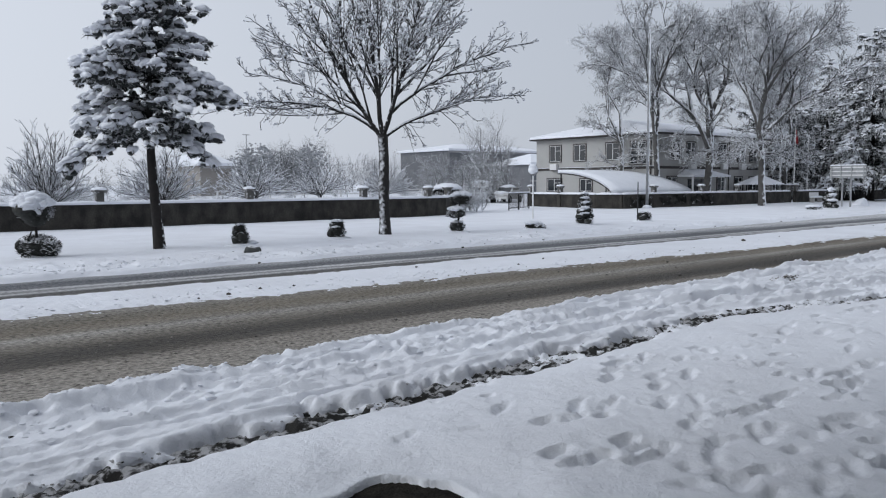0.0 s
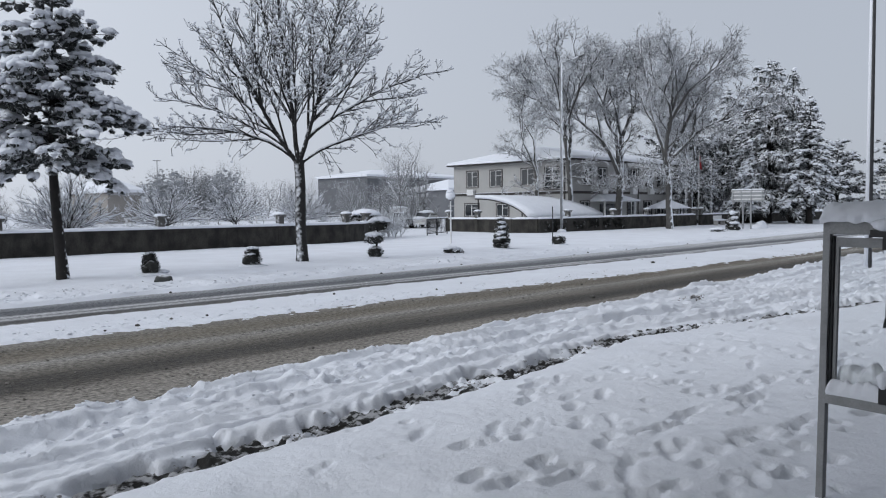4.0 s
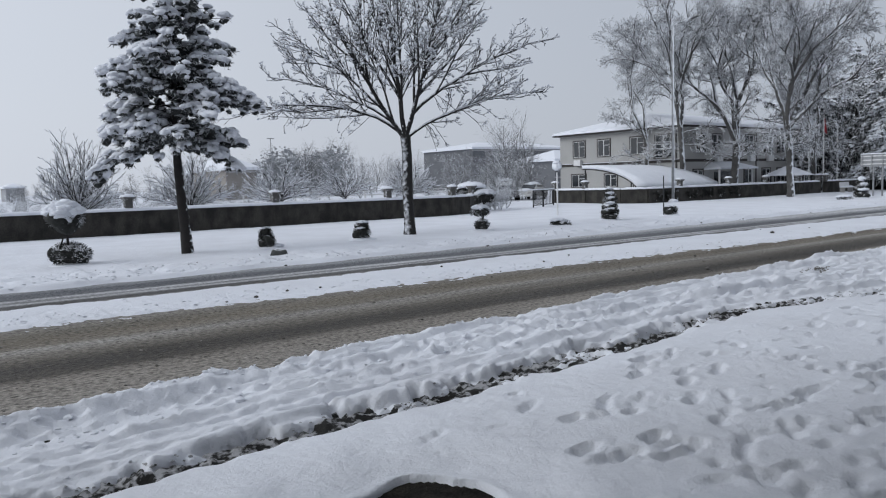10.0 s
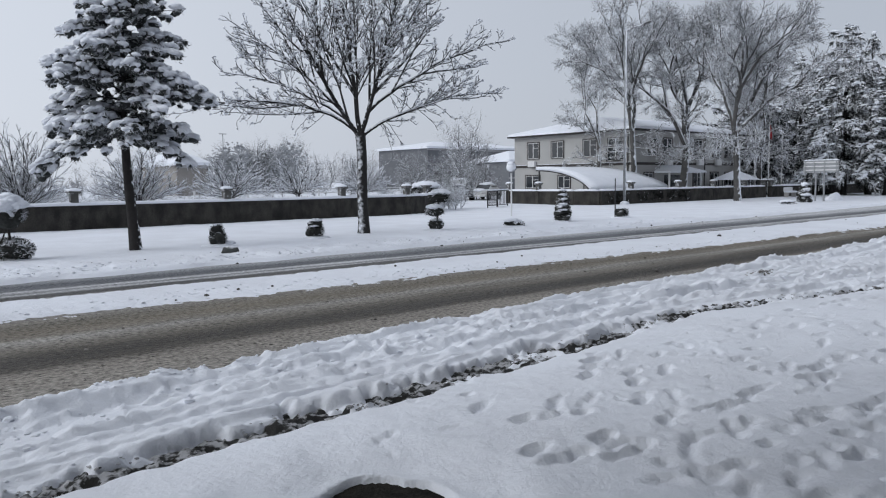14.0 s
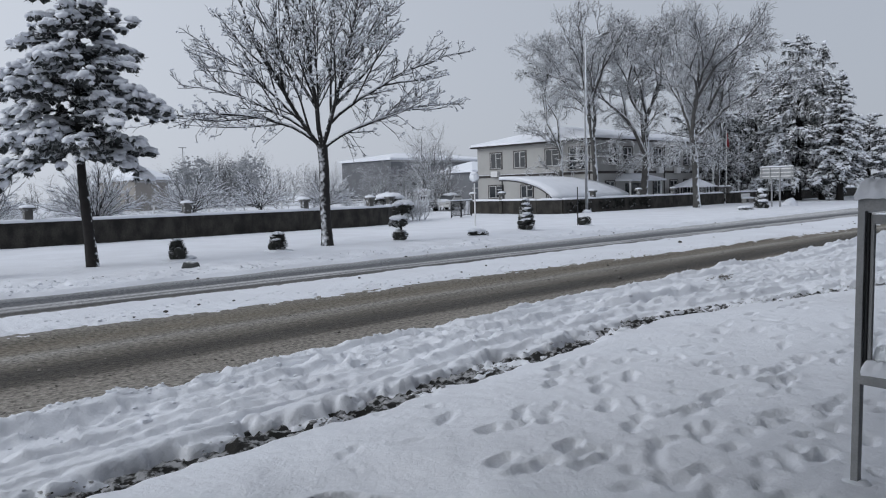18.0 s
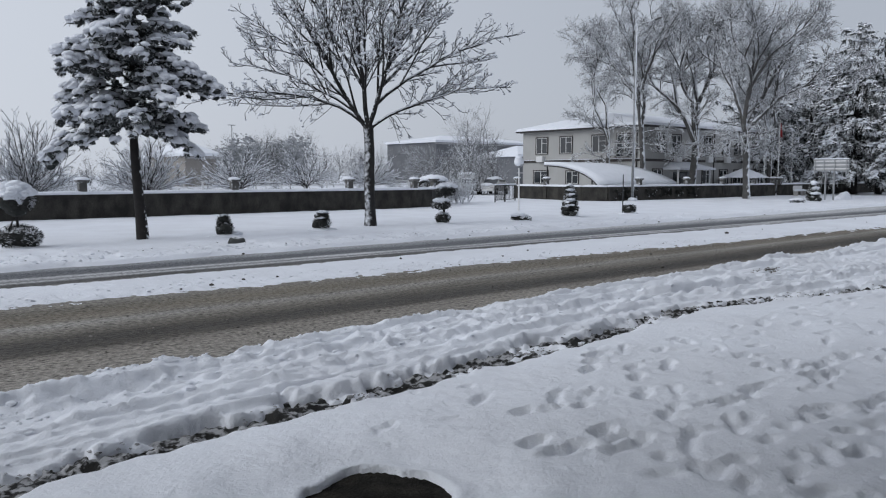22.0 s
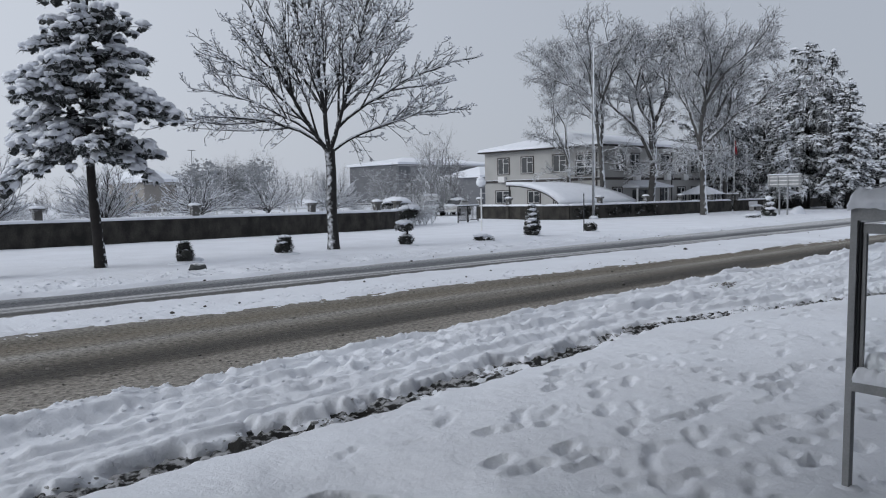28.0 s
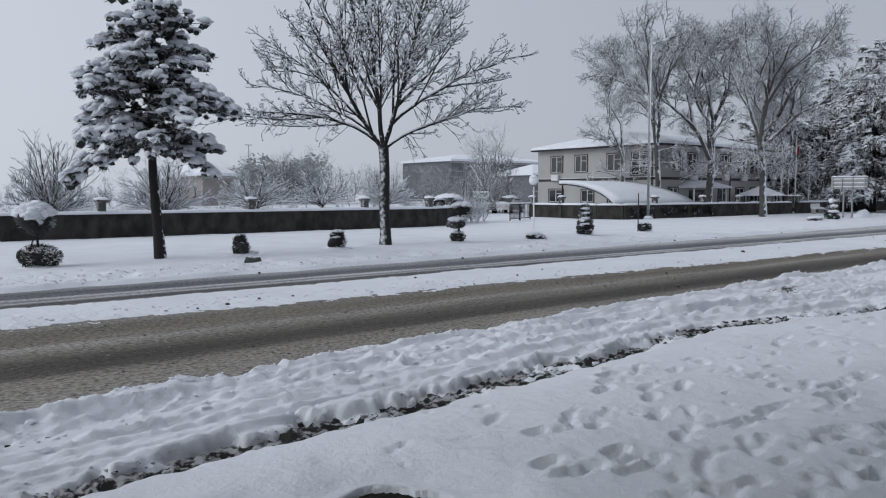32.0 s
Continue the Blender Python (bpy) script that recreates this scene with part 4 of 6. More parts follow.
def verge_tree(x, y, z, label, seed, trunk_h, trunk_r, limbs):
    """limbs: (azimuth, first tilt, last tilt, length, parent limb or -1 for the trunk, share along it, radius)."""
    r = random.Random(seed)
    t = thing("deciduous_tree", x, y, z, label, "tree")
    tr = Limbs()
    pts = [Vector((0.05 - 0.05 * k / 9 + 0.02 * math.sin(k * 1.1), 0.015 * math.sin(k * 0.8), -0.15 + (trunk_h + 0.15) * k / 9)) for k in range(10)]
    tr.sweep(pts, [trunk_r * (1.3 if k == 0 else 1.07 if k == 1 else 1.0 - 0.12 * k / 9 + (0.10 if k == 9 else 0)) for k in range(10)], 16)
    tr.put("trunk", BARK, t)
    bough, twig, seam, tips = Limbs(), Limbs(), Limbs(), []

    def spray(q, reach):
        """Twigs with short spurs and snow at their ends along a bough."""
        n = max(3, int(reach * 6.5))
        for k in range(n):
            s = 0.15 + 0.85 * (k + r.random()) / n
            p, d = along(q, min(s, 0.999))
            e = around(r, d, radians(r.uniform(26, 52)))
            e.z += 0.15
            w = wander(r, p, e, r.uniform(0.18, 0.42) * (1.15 - 0.45 * s), 3, 0.06, 0.04)
            twig.sweep(w, [0.014, 0.013, 0.012, 0.009], 4)
            for m in range(r.choice((1, 1, 2))):
                p2, d2 = along(w, r.uniform(0.3, 0.98))
                v = wander(r, p2, around(r, d2, radians(r.uniform(30, 55))), r.uniform(0.06, 0.15), 2, 0.08, 0.06)
                twig.sweep(v, [0.012, 0.011, 0.008], 3)
                if r.random() < 0.4:
                    tips.append(v[-1])
            if r.random() < 0.75:
                tips.append(w[-1])

    def dress(q, length, rad):
        """Boughs along a limb, short and forward-pointing, herringbone fashion."""
        n = int(length * 2.7)
        for k in range(n):
            s = 0.2 + 0.8 * (k + r.random()) / n
            p, d = along(q, min(s, 0.999))
            reach = r.uniform(0.6, 1.15) * (0.52 + 0.85 * (1 - s))
            e = around(r, d, radians(r.uniform(28, 50)))
            if e.z < 0.1:
                e.z = e.z * 0.4 + 0.12
            b = wander(r, p, e, reach, 5, 0.05, 0.045)
            r0 = max(0.015, min(0.034, rad * 0.42 * (1 - 0.6 * s)))
            br = [max(r0 * (1 - 0.6 * j / 5), 0.012) for j in range(6)]
            bough.sweep(b, br, 5)
            snow_seam(r, seam, b, br, 0.015)
            spray(b, reach)

    grown = []
    for az, t0, t1, length, parent, share, rad in limbs:
        p, _ = along(pts if parent < 0 else grown[parent], share)
        q = arc(r, p, az, t0, t1, length, 12, 0.06)
        grown.append(q)
        radii = [max(rad * 0.8 * (1 - 0.82 * (k / 12) ** 0.8), 0.016) for k in range(13)]
        one = Limbs()
        one.sweep(q, radii, 8)
        limb = one.put("limb", LIMBBARK, t)
        white = Limbs()
        snow_seam(r, white, q, radii, 0.02)
        white.put("snow_line", SNOW, limb, "snow lying along the limb")
        dress(q, length, rad)
        # long side limbs that follow their parent outwards
        for k, s in enumerate((0.22, 0.36, 0.5, 0.64)):
            p, d = along(q, s + r.uniform(-0.05, 0.05))
            ln = length * (1 - s) * r.uniform(0.62, 0.9)
            e = around(r, d, radians(r.uniform(20, 36)))
            e.z += 0.08
            c = wander(r, p, e, ln, 7, 0.05, 0.03)
            r0 = max(rad * (1 - 0.84 * s) * 0.62, 0.02)
            cr = [max(r0 * (1 - 0.75 * j / 7), 0.014) for j in range(8)]
            bough.sweep(c, cr, 6)
            snow_seam(r, seam, c, cr, 0.017)
            dress(c, ln, r0)
        # hanging shoots under the level limbs
        if t1 > 68:
            for _ in range(7):
                p, d = along(q, r.uniform(0.15, 0.7))
                c = wander(r, p, Vector((d.x * 0.6, d.y * 0.6, -0.45)), r.uniform(0.5, 1.2), 5, 0.12, -0.06)
                bough.sweep(c, [0.014, 0.013, 0.012, 0.011, 0.010, 0.009], 4)
                spray(c, 0.5)
    v, f = blob_mesh([(c.x, c.y, c.z + 0.012, g, g * 0.85, g * 0.75, r.random() * 6, 0) for c in tips for g in (r.uniform(0.03, 0.064),)], seed, 1, 0.3)
    for name, made in (("knob_snow", raw("knob_snow", v, f, SNOW, t, "knobs of snow on the twig ends", smooth=True)), ("bough_crown", bough.put("bough_crown", BARK, t)), ("twig_crown", twig.put("twig_crown", TWIG, t)), ("snow_seam", seam.put("snow_seam", SNOW, t, "lines of snow along the boughs"))):
        tagged(made, kind="stuff")
    return t


verge_tree(16.45, 23.8, 0.08, "broad bare deciduous tree with snow along every branch", 21, 3.75, 0.205, [
    (-40, 19, 9, 7.4, -1, 0.98, 0.125), (150, 8, 2, 7.6, -1, 0.99, 0.12), (146, 32, 20, 6.8, -1, 0.95, 0.12), (-34, 54, 92, 5.5, -1, 0.96, 0.08), (145, 54, 112, 6.4, 2, 0.05, 0.085), (-38, 48, 78, 6.1, 0, 0.12, 0.085),
    (-28, 24, 50, 4.6, 0, 0.24, 0.06), (-10, 4, 8, 6.0, 0, 0.16, 0.07), (142, 44, 58, 5.0, 2, 0.18, 0.075), (150, 52, 84, 4.9, 2, 0.12, 0.065), (140, 20, 8, 5.8, 1, 0.2, 0.06),
    (235, 34, 52, 5.0, 1, 0.08, 0.065), (205, 30, 44, 5.2, 2, 0.1, 0.06), (62, 34, 52, 5.0, 1, 0.1, 0.065), (268, 24, 34, 5.6, 0, 0.08, 0.065)])


# tall frosted plane trees by the house
TALLGROUP = "tall plane trees by the house"


def plane_tree(x, y, label, seed, height, trunk, leaders, spread=1.0, fine=0.021, lean=(0, 0), low=0):
    """trunk: (height, radius); leaders: (azimuth, tilt) of the stems into which it forks; low: count of drooping lower boughs."""
    r = random.Random(seed)
    t = thing("plane_tree", x, y, 0.1, label, "tree", TALLGROUP)
    th, rad = trunk
    tr, bough, twig = Limbs(), Limbs(), Limbs()
    pts = wander(r, Vector((0, 0, -0.2)), Vector((lean[0], lean[1], 1)), th + 0.2, 7, 0.035, 0.03)
    tr.sweep(pts, [rad * (1.25 if k == 0 else 1 - 0.2 * k / 7) for k in range(8)], 12)
    tr.put("trunk", PALEBARK, t)
    first = (height - th) / 3.2

    def feather(q, length):
        for _ in range(max(3, int(length * 3.2))):
            p, d = along(q, r.uniform(0.1, 0.999))
            e = around(r, d, radians(r.uniform(24, 54)))
            w = wander(r, p, e, r.uniform(0.3, 0.65), 3, 0.16, -0.03)
            twig.sweep(w, [fine, fine * 0.9, fine * 0.8, fine * 0.6], 3)
            for _ in range(2):
                p2, d2 = along(w, r.uniform(0.3, 0.95))
                v = wander(r, p2, around(r, d2, radians(r.uniform(24, 48))), r.uniform(0.2, 0.45), 1, 0.05, 0.0)
                twig.sweep(v, [fine * 0.85, fine * 0.6], 3)

    def grow(p, d, length, rad, level, store):
        q = wander(r, p, d, length, 4, 0.11, 0.07 if level < 3 else 0.0)
        end = rad * 0.8
        store.sweep(q, [rad + (end - rad) * k / 4 for k in range(5)], 7 if level < 2 else 4)
        if level >= 2:
            feather(q, length)
        if level >= 5 or length < 0.7:
            return
        axis = (q[-1] - q[-2]).normalized()
        for k in range(2 if r.random() < 0.75 else 3):
            e = around(r, axis, radians(r.uniform(14, 36) * spread))
            out = Vector((q[-1].x, q[-1].y, 0))
            if out.length > 0.1:
                e = (e + out.normalized() * 0.05 * spread).normalized()
            grow(q[-1], e, length * (r.uniform(0.72, 0.9) if level < 2 else r.uniform(0.55, 0.75)), max(end * 0.8, fine), level + 1, bough)
        for _ in range(2 if level else 1):
            p2, d2 = along(q, r.uniform(0.3, 0.9))
            grow(p2, around(r, d2, radians(r.uniform(38, 66))), length * r.uniform(0.38, 0.58), max(end * 0.5, fine), level + 2, bough)

    for az, tilt in leaders:
        one = Limbs()
        a, b = radians(az), radians(tilt)
        grow(pts[-1] - Vector((0, 0, r.uniform(0, 0.6))), Vector((math.cos(a) * math.sin(b), math.sin(a) * math.sin(b), math.cos(b))), first, rad * 0.62, 0, one)
        one.put("limb", PALEBARK, t)
    for k in range(low):
        p, _ = along(pts, r.uniform(0.62, 0.98))
        a = k * 2.4 + r.uniform(-0.5, 0.5)
        q = wander(r, p, Vector((math.cos(a), math.sin(a), 0.45)), r.uniform(2.2, 4.2), 6, 0.12, -0.09)
        bough.sweep(q, [0.06, 0.055, 0.05, 0.042, 0.035, 0.03, 0.026], 4)
        feather(q, 4.0)
        for _ in range(5):
            p2, d2 = along(q, r.uniform(0.25, 0.95))
            v = wander(r, p2, around(r, d2, radians(r.uniform(30, 60))), r.uniform(0.8, 1.6), 3, 0.14, -0.05)
            bough.sweep(v, [0.032, 0.03, 0.028, 0.024], 3)
            feather(v, 1.6)
    tagged(bough.put("bough_crown", PALEBARK, t), kind="stuff")
    tagged(twig.put("twig_crown", FROST, t), kind="stuff")
    return t


plane_tree(58.0, 45.0, "tall slender frosted plane tree with a pale forked trunk", 31, 17.6, (4.6, 0.22), ((150, 10), (-30, 6)), 1.0, lean=(-0.05, 0), low=6)
plane_tree(57.7, 40.6, "tall frosted plane tree with slender upright limbs", 36, 17.2, (6.2, 0.27), ((160, 20), (300, 10), (60, 14)), 1.0, lean=(-0.02, 0.02), low=7)
plane_tree(62.4, 39.0, "tall frosted plane tree with a dark double trunk", 33, 17.0, (4.8, 0.36), ((150, 11), (-30, 6), (60, 14), (240, 12)), 1.05, low=10)
plane_tree(60.3, 32.6, "tall frosted plane tree standing before the garden wall", 34, 16.6, (6.0, 0.29), ((0, 3), (150, 17), (-40, 26), (-55, 50), (230, 20)), 1.2, low=14)
plane_tree(77.0, 39.2, "tall frosted plane tree behind the garden wall", 35, 12.6, (5.0, 0.26), ((150, 14), (-30, 10), (60, 12)), 1.0, low=8)

# pruned fruit trees behind the western wall
def pruned_tree(x, y, label, seed, width, height, flat, mats):
    """flat: how level the outer limbs lie, 0 for a vase and 1 for an umbrella."""
    r = random.Random(seed)
    t = thing("fruit_tree", x, y, 0.15, label, "tree", "pruned trees behind the wall")
    th = 0.45 + 0.6 * flat
    tr = Limbs()
    pts = [Vector((0.02 * math.sin(k * 2), 0.02 * math.cos(k), -0.15 + (th + 0.15) * k / 4)) for k in range(5)]
    tr.sweep(pts, [0.17, 0.14, 0.13, 0.13, 0.15], 10)
    tr.put("trunk", BARK, t)
    fine, white = Limbs(), Limbs()
    up, out = height - th, width / 2
    n = 26 + int(16 * (1 - flat))
    for k in range(n):
        tilt = 6 + (70 + 14 * flat) * ((k + r.random()) / n) ** (0.95 - 0.35 * flat)
        tt = radians(tilt)
        reach = 0.92 / math.hypot(math.cos(tt) / up, math.sin(tt) / out) * r.uniform(0.85, 1.05)
        q = arc(r, pts[-1] - Vector((0, 0, r.uniform(0, 0.2))), k * 137.5 + r.uniform(-15, 15), tilt * 0.72 + 6 * flat, tilt * 1.12, reach, 7, 0.07)
        radii = [max(0.042 * (1 - 0.65 * j / 7), 0.016) for j in range(8)]
        one = Limbs()
        one.sweep(q, radii, 6)
        limb = one.put("limb", mats[0], t)
        seam = Limbs()
        snow_seam(r, seam, q, radii, 0.034)
        seam.put("snow_line", SNOW, limb, "snow lying along the limb")
        for j in range(9):
            p, d = along(q, 0.25 + 0.72 * (j + r.random()) / 9)
            e = around(r, d, radians(r.uniform(22, 44)))
            e.z += 0.12
            c = wander(r, p, e, reach * r.uniform(0.2, 0.36), 4, 0.08, 0.05)
            fine.sweep(c, [0.02, 0.019, 0.017, 0.015, 0.012], 4)
            snow_seam(r, white, c, [0.02, 0.019, 0.017, 0.015, 0.012], 0.028)
            for _ in range(3):
                p2, d2 = along(c, r.uniform(0.3, 0.98))
                w = wander(r, p2, around(r, d2, radians(r.uniform(25, 50))), r.uniform(0.18, 0.4), 2, 0.08, 0.06)
                fine.sweep(w, [0.015, 0.014, 0.011], 3)
                snow_seam(r, white, w, [0.015, 0.014, 0.011], 0.021)
    tagged(fine.put("twig_crown", mats[1], t), kind="stuff")
    tagged(white.put("snow_seam", SNOW, t, "lines of snow along the twigs"), kind="stuff")
    return t


for k, (vx, vy, vw, vh, fl) in enumerate(((9.9, 47.0, 5.6, 5.3, 0.0), (14.8, 43.0, 5.4, 4.2, 0.3), (22.2, 47.0, 5.6, 4.1, 0.9), (30.0, 52.0, 5.2, 4.4, 1.0), (35.4, 51.0, 5.0, 3.8, 1.0))):
    pruned_tree(vx, vy, "small vase-shaped bare tree with snow on its branches" if fl < 0.5 else "small umbrella-shaped fruit tree thick with snow", 50 + k, vw, vh, fl, (LIMBBARK, TWIG))

# straggling bare trees at the western end
wild_plan = [(6, 1.7, 48, 0.16, 0.03, 4, 0.2), (5, 0.9, 50, 0.17, 0.01, 3, 0.15), (4, 0.45, 48, 0.2, 0.0, 3, 0.2)]
for k, (wx, wy, wh) in enumerate(((1.2, 41.5, 8.2), (3.0, 42.8, 5.2), (-1.2, 42.0, 6.4), (-3.2, 43, 7.4), (0.2, 45.0, 5.6), (2.4, 46.0, 5.4))):
    bare_tree("bare_tree", wx, wy, 0.1, "straggling bare tree with thin snowy branches", 80 + k, (wh * 0.38, 0.13), fan(8, 30, wh * 0.6, wh * 0.34, 90 + k, 22), wild_plan, (BARK, TWIG, TWIG, TWIG), "straggling trees behind the wall", thin=0.019)


def conifer(name, x, y, z, label, seed, height, outline, bare, trunk_r, whorls, per, g, rise, sag, snow=0.7, lee=0.0, wide=0.42, blades=24, hang=0.0, group="", bow=0.0, lean=0.0, detail=1, skip=0.3, extra=(), clump=1.0, loose=0.2, bits=1, patchy=1.0, stretch=1.0, ball=False):
    """Boughs in whorls, each a flat fan of needle tufts under a bank of snow.
    outline(s): reach at share s of the crown; g: size of a tuft; rise, sag: how a bough leaves the stem and droops; lee: less snow on the sheltered side; hang: length of drooping shoots."""
    r = random.Random(seed)
    t = thing(name, x, y, z, label, "tree", group)
    pts = [Vector((lean * height * k / 10 + bow * (k / 10) ** 2 + 0.02 * math.sin(k * 1.3), 0.02 * math.sin(k), -0.15 + (height + 0.15) * k / 10)) for k in range(11)]
    tr = Limbs()
    tr.sweep(pts, [trunk_r * (1.12 if k == 0 else 1 - 0.93 * k / 10) for k in range(11)], 12)
    tr.put("trunk", PINEBARK, t)
    wood, core, white, v, f = Limbs(), [], [], [], []

    def blade(p, d, ln, wid):
        s = d.orthogonal().normalized()
        s.rotate(Matrix.Rotation(r.uniform(0, 6.3), 3, d))
        s = s * wid
        k = len(v)
        v.extend((tuple(p - s), tuple(p + s), tuple(p + d * ln)))
        f.append((k, k + 1, k + 2))

    def tuft(c, d, load, f_):
        k = g * r.uniform(0.75, 1.2)
        core.append((c.x, c.y, c.z - 0.12 * k, k * 0.62, k * 0.56, k * 0.5, math.atan2(d.y, d.x), 0) if ball else (c.x, c.y, c.z - 0.08 * k, k * 0.62, k * 0.46, k * 0.30, math.atan2(d.y, d.x), -d.z * 0.4 * k))
        for _ in range(blades):
            e = (d * 0.9 + Vector((r.gauss(0, 0.75), r.gauss(0, 0.75), r.gauss(-0.25, 0.55)))).normalized()
            blade(c + Vector((r.gauss(0, 0.25), r.gauss(0, 0.25), r.gauss(-0.05, 0.16))) * k, e, k * r.uniform(0.55, 1.0), k * 0.075)
        if hang:
            for _ in range(blades // 2):
                blade(c + Vector((r.gauss(0, 0.35), r.gauss(0, 0.35), -0.1)) * k, Vector((d.x * 0.35 + r.gauss(0, 0.22), d.y * 0.35 + r.gauss(0, 0.22), -1)).normalized(), hang * r.uniform(0.4, 1.1), k * 0.085)
        for _ in range(bits if f_ > skip and r.random() < load else 0):
            w = k * r.uniform(0.72, 1.12) * clump
            o = 0.08 if bits == 1 else 0.3
            white.append((c.x + r.gauss(0, o) * k, c.y + r.gauss(0, o) * k, c.z + ((0.42 if ball else 0.20) + r.uniform(-0.05, 0.1)) * k, w * 0.92 * stretch, w * 0.72, w * r.uniform(0.42, 0.58), math.atan2(d.y, d.x), -d.z * w * 0.8))

    lines = []
    for i in range(whorls):
        s0 = (i + 0.15) / whorls
        turn = i * 1.1 + r.uniform(0, 1)
        n = per if s0 < 0.75 else max(3, per - 2)
        for k in range(n):
            s = min(max(s0 + r.gauss(0, 0.25) / whorls, 0.0), 0.97)
            lines.append((s, turn + 2 * math.pi * (k + r.uniform(-0.3, 0.3)) / n, outline(s) * r.uniform(0.66, 1.08), rise + 0.5 * s * s + r.gauss(0, 0.07), sag * (1.1 - 0.5 * s) * r.uniform(0.7, 1.3)))
    for s, az, reach, up, droop in lines + list(extra):
        zc = bare + (height - bare) * s
        axis, _ = along(pts, min((zc + 0.15) / (height + 0.15), 0.999))
        q = wander(r, axis, Vector((math.cos(az), math.sin(az), up)), reach, 7, 0.06, -droop / 7)
        r0 = max(0.016, trunk_r * 0.27 * (1 - 0.8 * s))
        wood.sweep(q, [r0 * (1 - 0.75 * j / 7) for j in range(8)], 5)
        side = math.cos(az - radians(160))
        load = snow * (1 - lee * (0.5 - 0.5 * side)) * r.uniform(0.75, 1.15) * (1 if r.random() < patchy else 0.2)
        stations = max(2, int(reach * 0.8 / (g * 1.25)))
        for j in range(stations):
            fr = 0.10 + 0.90 * (j + r.random()) / stations
            p, d = along(q, min(fr, 0.999))
            tuft(p + Vector((0, 0, r.gauss(0, g * loose))), d, load, fr)
            for sgn in (-1, 1):
                ln = reach * wide * (1.15 - fr) * r.uniform(0.55, 1.15)
                if ln < g * 0.7:
                    continue
                turn = az + sgn * radians(r.uniform(32, 62))
                e = Vector((math.cos(turn), math.sin(turn), d.z * 0.8 - 0.10 + r.gauss(0, 0.07)))
                w = wander(r, p, e, ln, 3, 0.1, -0.05 * droop)
                wood.sweep(w, [r0 * 0.4, r0 * 0.35, r0 * 0.25, 0.006], 3)
                m = max(1, int(ln / (g * 0.95)))
                for h in range(m):
                    c, d2 = along(w, min((h + 0.75) / m, 0.999))
                    tuft(c + Vector((0, 0, r.gauss(0, g * loose))), d2, load, fr)
        tuft(q[-1], (q[-1] - q[-2]).normalized(), load, 1)
    for k in range(4):
        tuft(pts[-1] - Vector((0, 0, k * 0.8 * g)), Vector((math.cos(k * 2), math.sin(k * 2), 0.5)), snow, 1)
    tagged(wood.put("bough", PINEBARK, t), kind="stuff")
    cv, cf = blob_mesh(core, seed, 1, 0.7)
    tagged(raw("needle_core", cv, cf, NEEDLE, t), "dark green needle masses", kind="stuff")
    tagged(raw("needle_tuft", v, f, NEEDLESNOW, t), "grey-green needles touched with frost", kind="stuff")
    if white:
        wv, wf = blob_mesh(white, seed + 1, detail, 0.34)
        tagged(raw("snow_load", wv, wf, SNOW, t, "rounded banks of snow on the boughs", smooth=True), kind="stuff")
    return t


def profile(*pairs):
    def outline(s):
        for (a, ra), (b, rb) in zip(pairs, pairs[1:]):
            if s <= b:
                return ra + (rb - ra) * (s - a) / (b - a)
        return pairs[-1][1]
    return outline


PINE_SHAPE = profile((0, 1.9), (0.14, 2.55), (0.34, 2.25), (0.5, 1.85), (0.66, 1.45), (0.8, 0.98), (0.92, 0.5), (1, 0.15))
conifer("pine_tree", 7.8, 22.95, 0.08, "dark pine tree with heavy banks of snow on its boughs", 12, 8.65, PINE_SHAPE, 3.3, 0.175, 10, 6, 0.19, 0.42, 0.95, snow=1.0, lee=0.25, wide=0.40, blades=30, hang=0.0, ball=True, bow=0.75, lean=-0.081, detail=2, skip=0.26, loose=0.5, clump=0.76, stretch=1.1, bits=5,
        extra=((0.20, radians(-22), 2.6, 0.55, 1.2), (0.02, radians(158), 2.7, 0.3, 0.9), (0.0, radians(-30), 2.0, 0.2, 0.9), (0.03, radians(250), 2.0, 0.2, 0.8)))

CEDAR = profile((0, 5.8), (0.1, 6.3), (0.35, 5.6), (0.6, 4.0), (0.8, 2.4), (0.92, 1.4), (1, 0.9))
FIR = profile((0, 3.3), (0.1, 3.5), (0.3, 3.0), (0.6, 1.9), (0.85, 0.9), (1, 0.15))
WEEP = profile((0, 3.2), (0.3, 3.0), (0.7, 1.9), (1, 0.3))
BROAD = profile((0, 4.5), (0.4, 4.0), (0.8, 2.2), (1, 0.6))
EVER = "snow-laden conifers along the road"
conifer("cedar_tree", 84.0, 33.8, 0.1, "tall spreading cedar with drooping snow-laden boughs", 41, 17.4, CEDAR, 2.6, 0.42, 14, 7, 0.42, 0.18, 1.25, 1.0, 0.35, 0.30, 16, 0.9, EVER, clump=0.55, patchy=0.35, stretch=2.2, skip=0.4, bits=2,
        extra=[(0.06 + 0.14 * k, radians(a), 7.4 - 1.05 * k, 0.1, 1.15) for k in range(6) for a in (104, 128, 165)])
conifer("fir_tree", 85.6, 31.9, 0.1, "dark weeping fir with little snow", 42, 16.4, WEEP, 2.6, 0.33, 14, 7, 0.36, 0.0, 1.1, 0.16, 0.2, 0.34, 18, 0.8, EVER)
conifer("fir_tree", 82.2, 28.9, 0.1, "dense conical fir thick with snow", 52, 12.9, FIR, 2.2, 0.33, 13, 8, 0.34, 0.15, 0.95, 0.8, 0.15, 0.42, 16, 0.25, EVER, skip=0.3, clump=0.6, stretch=1.4, bits=2)
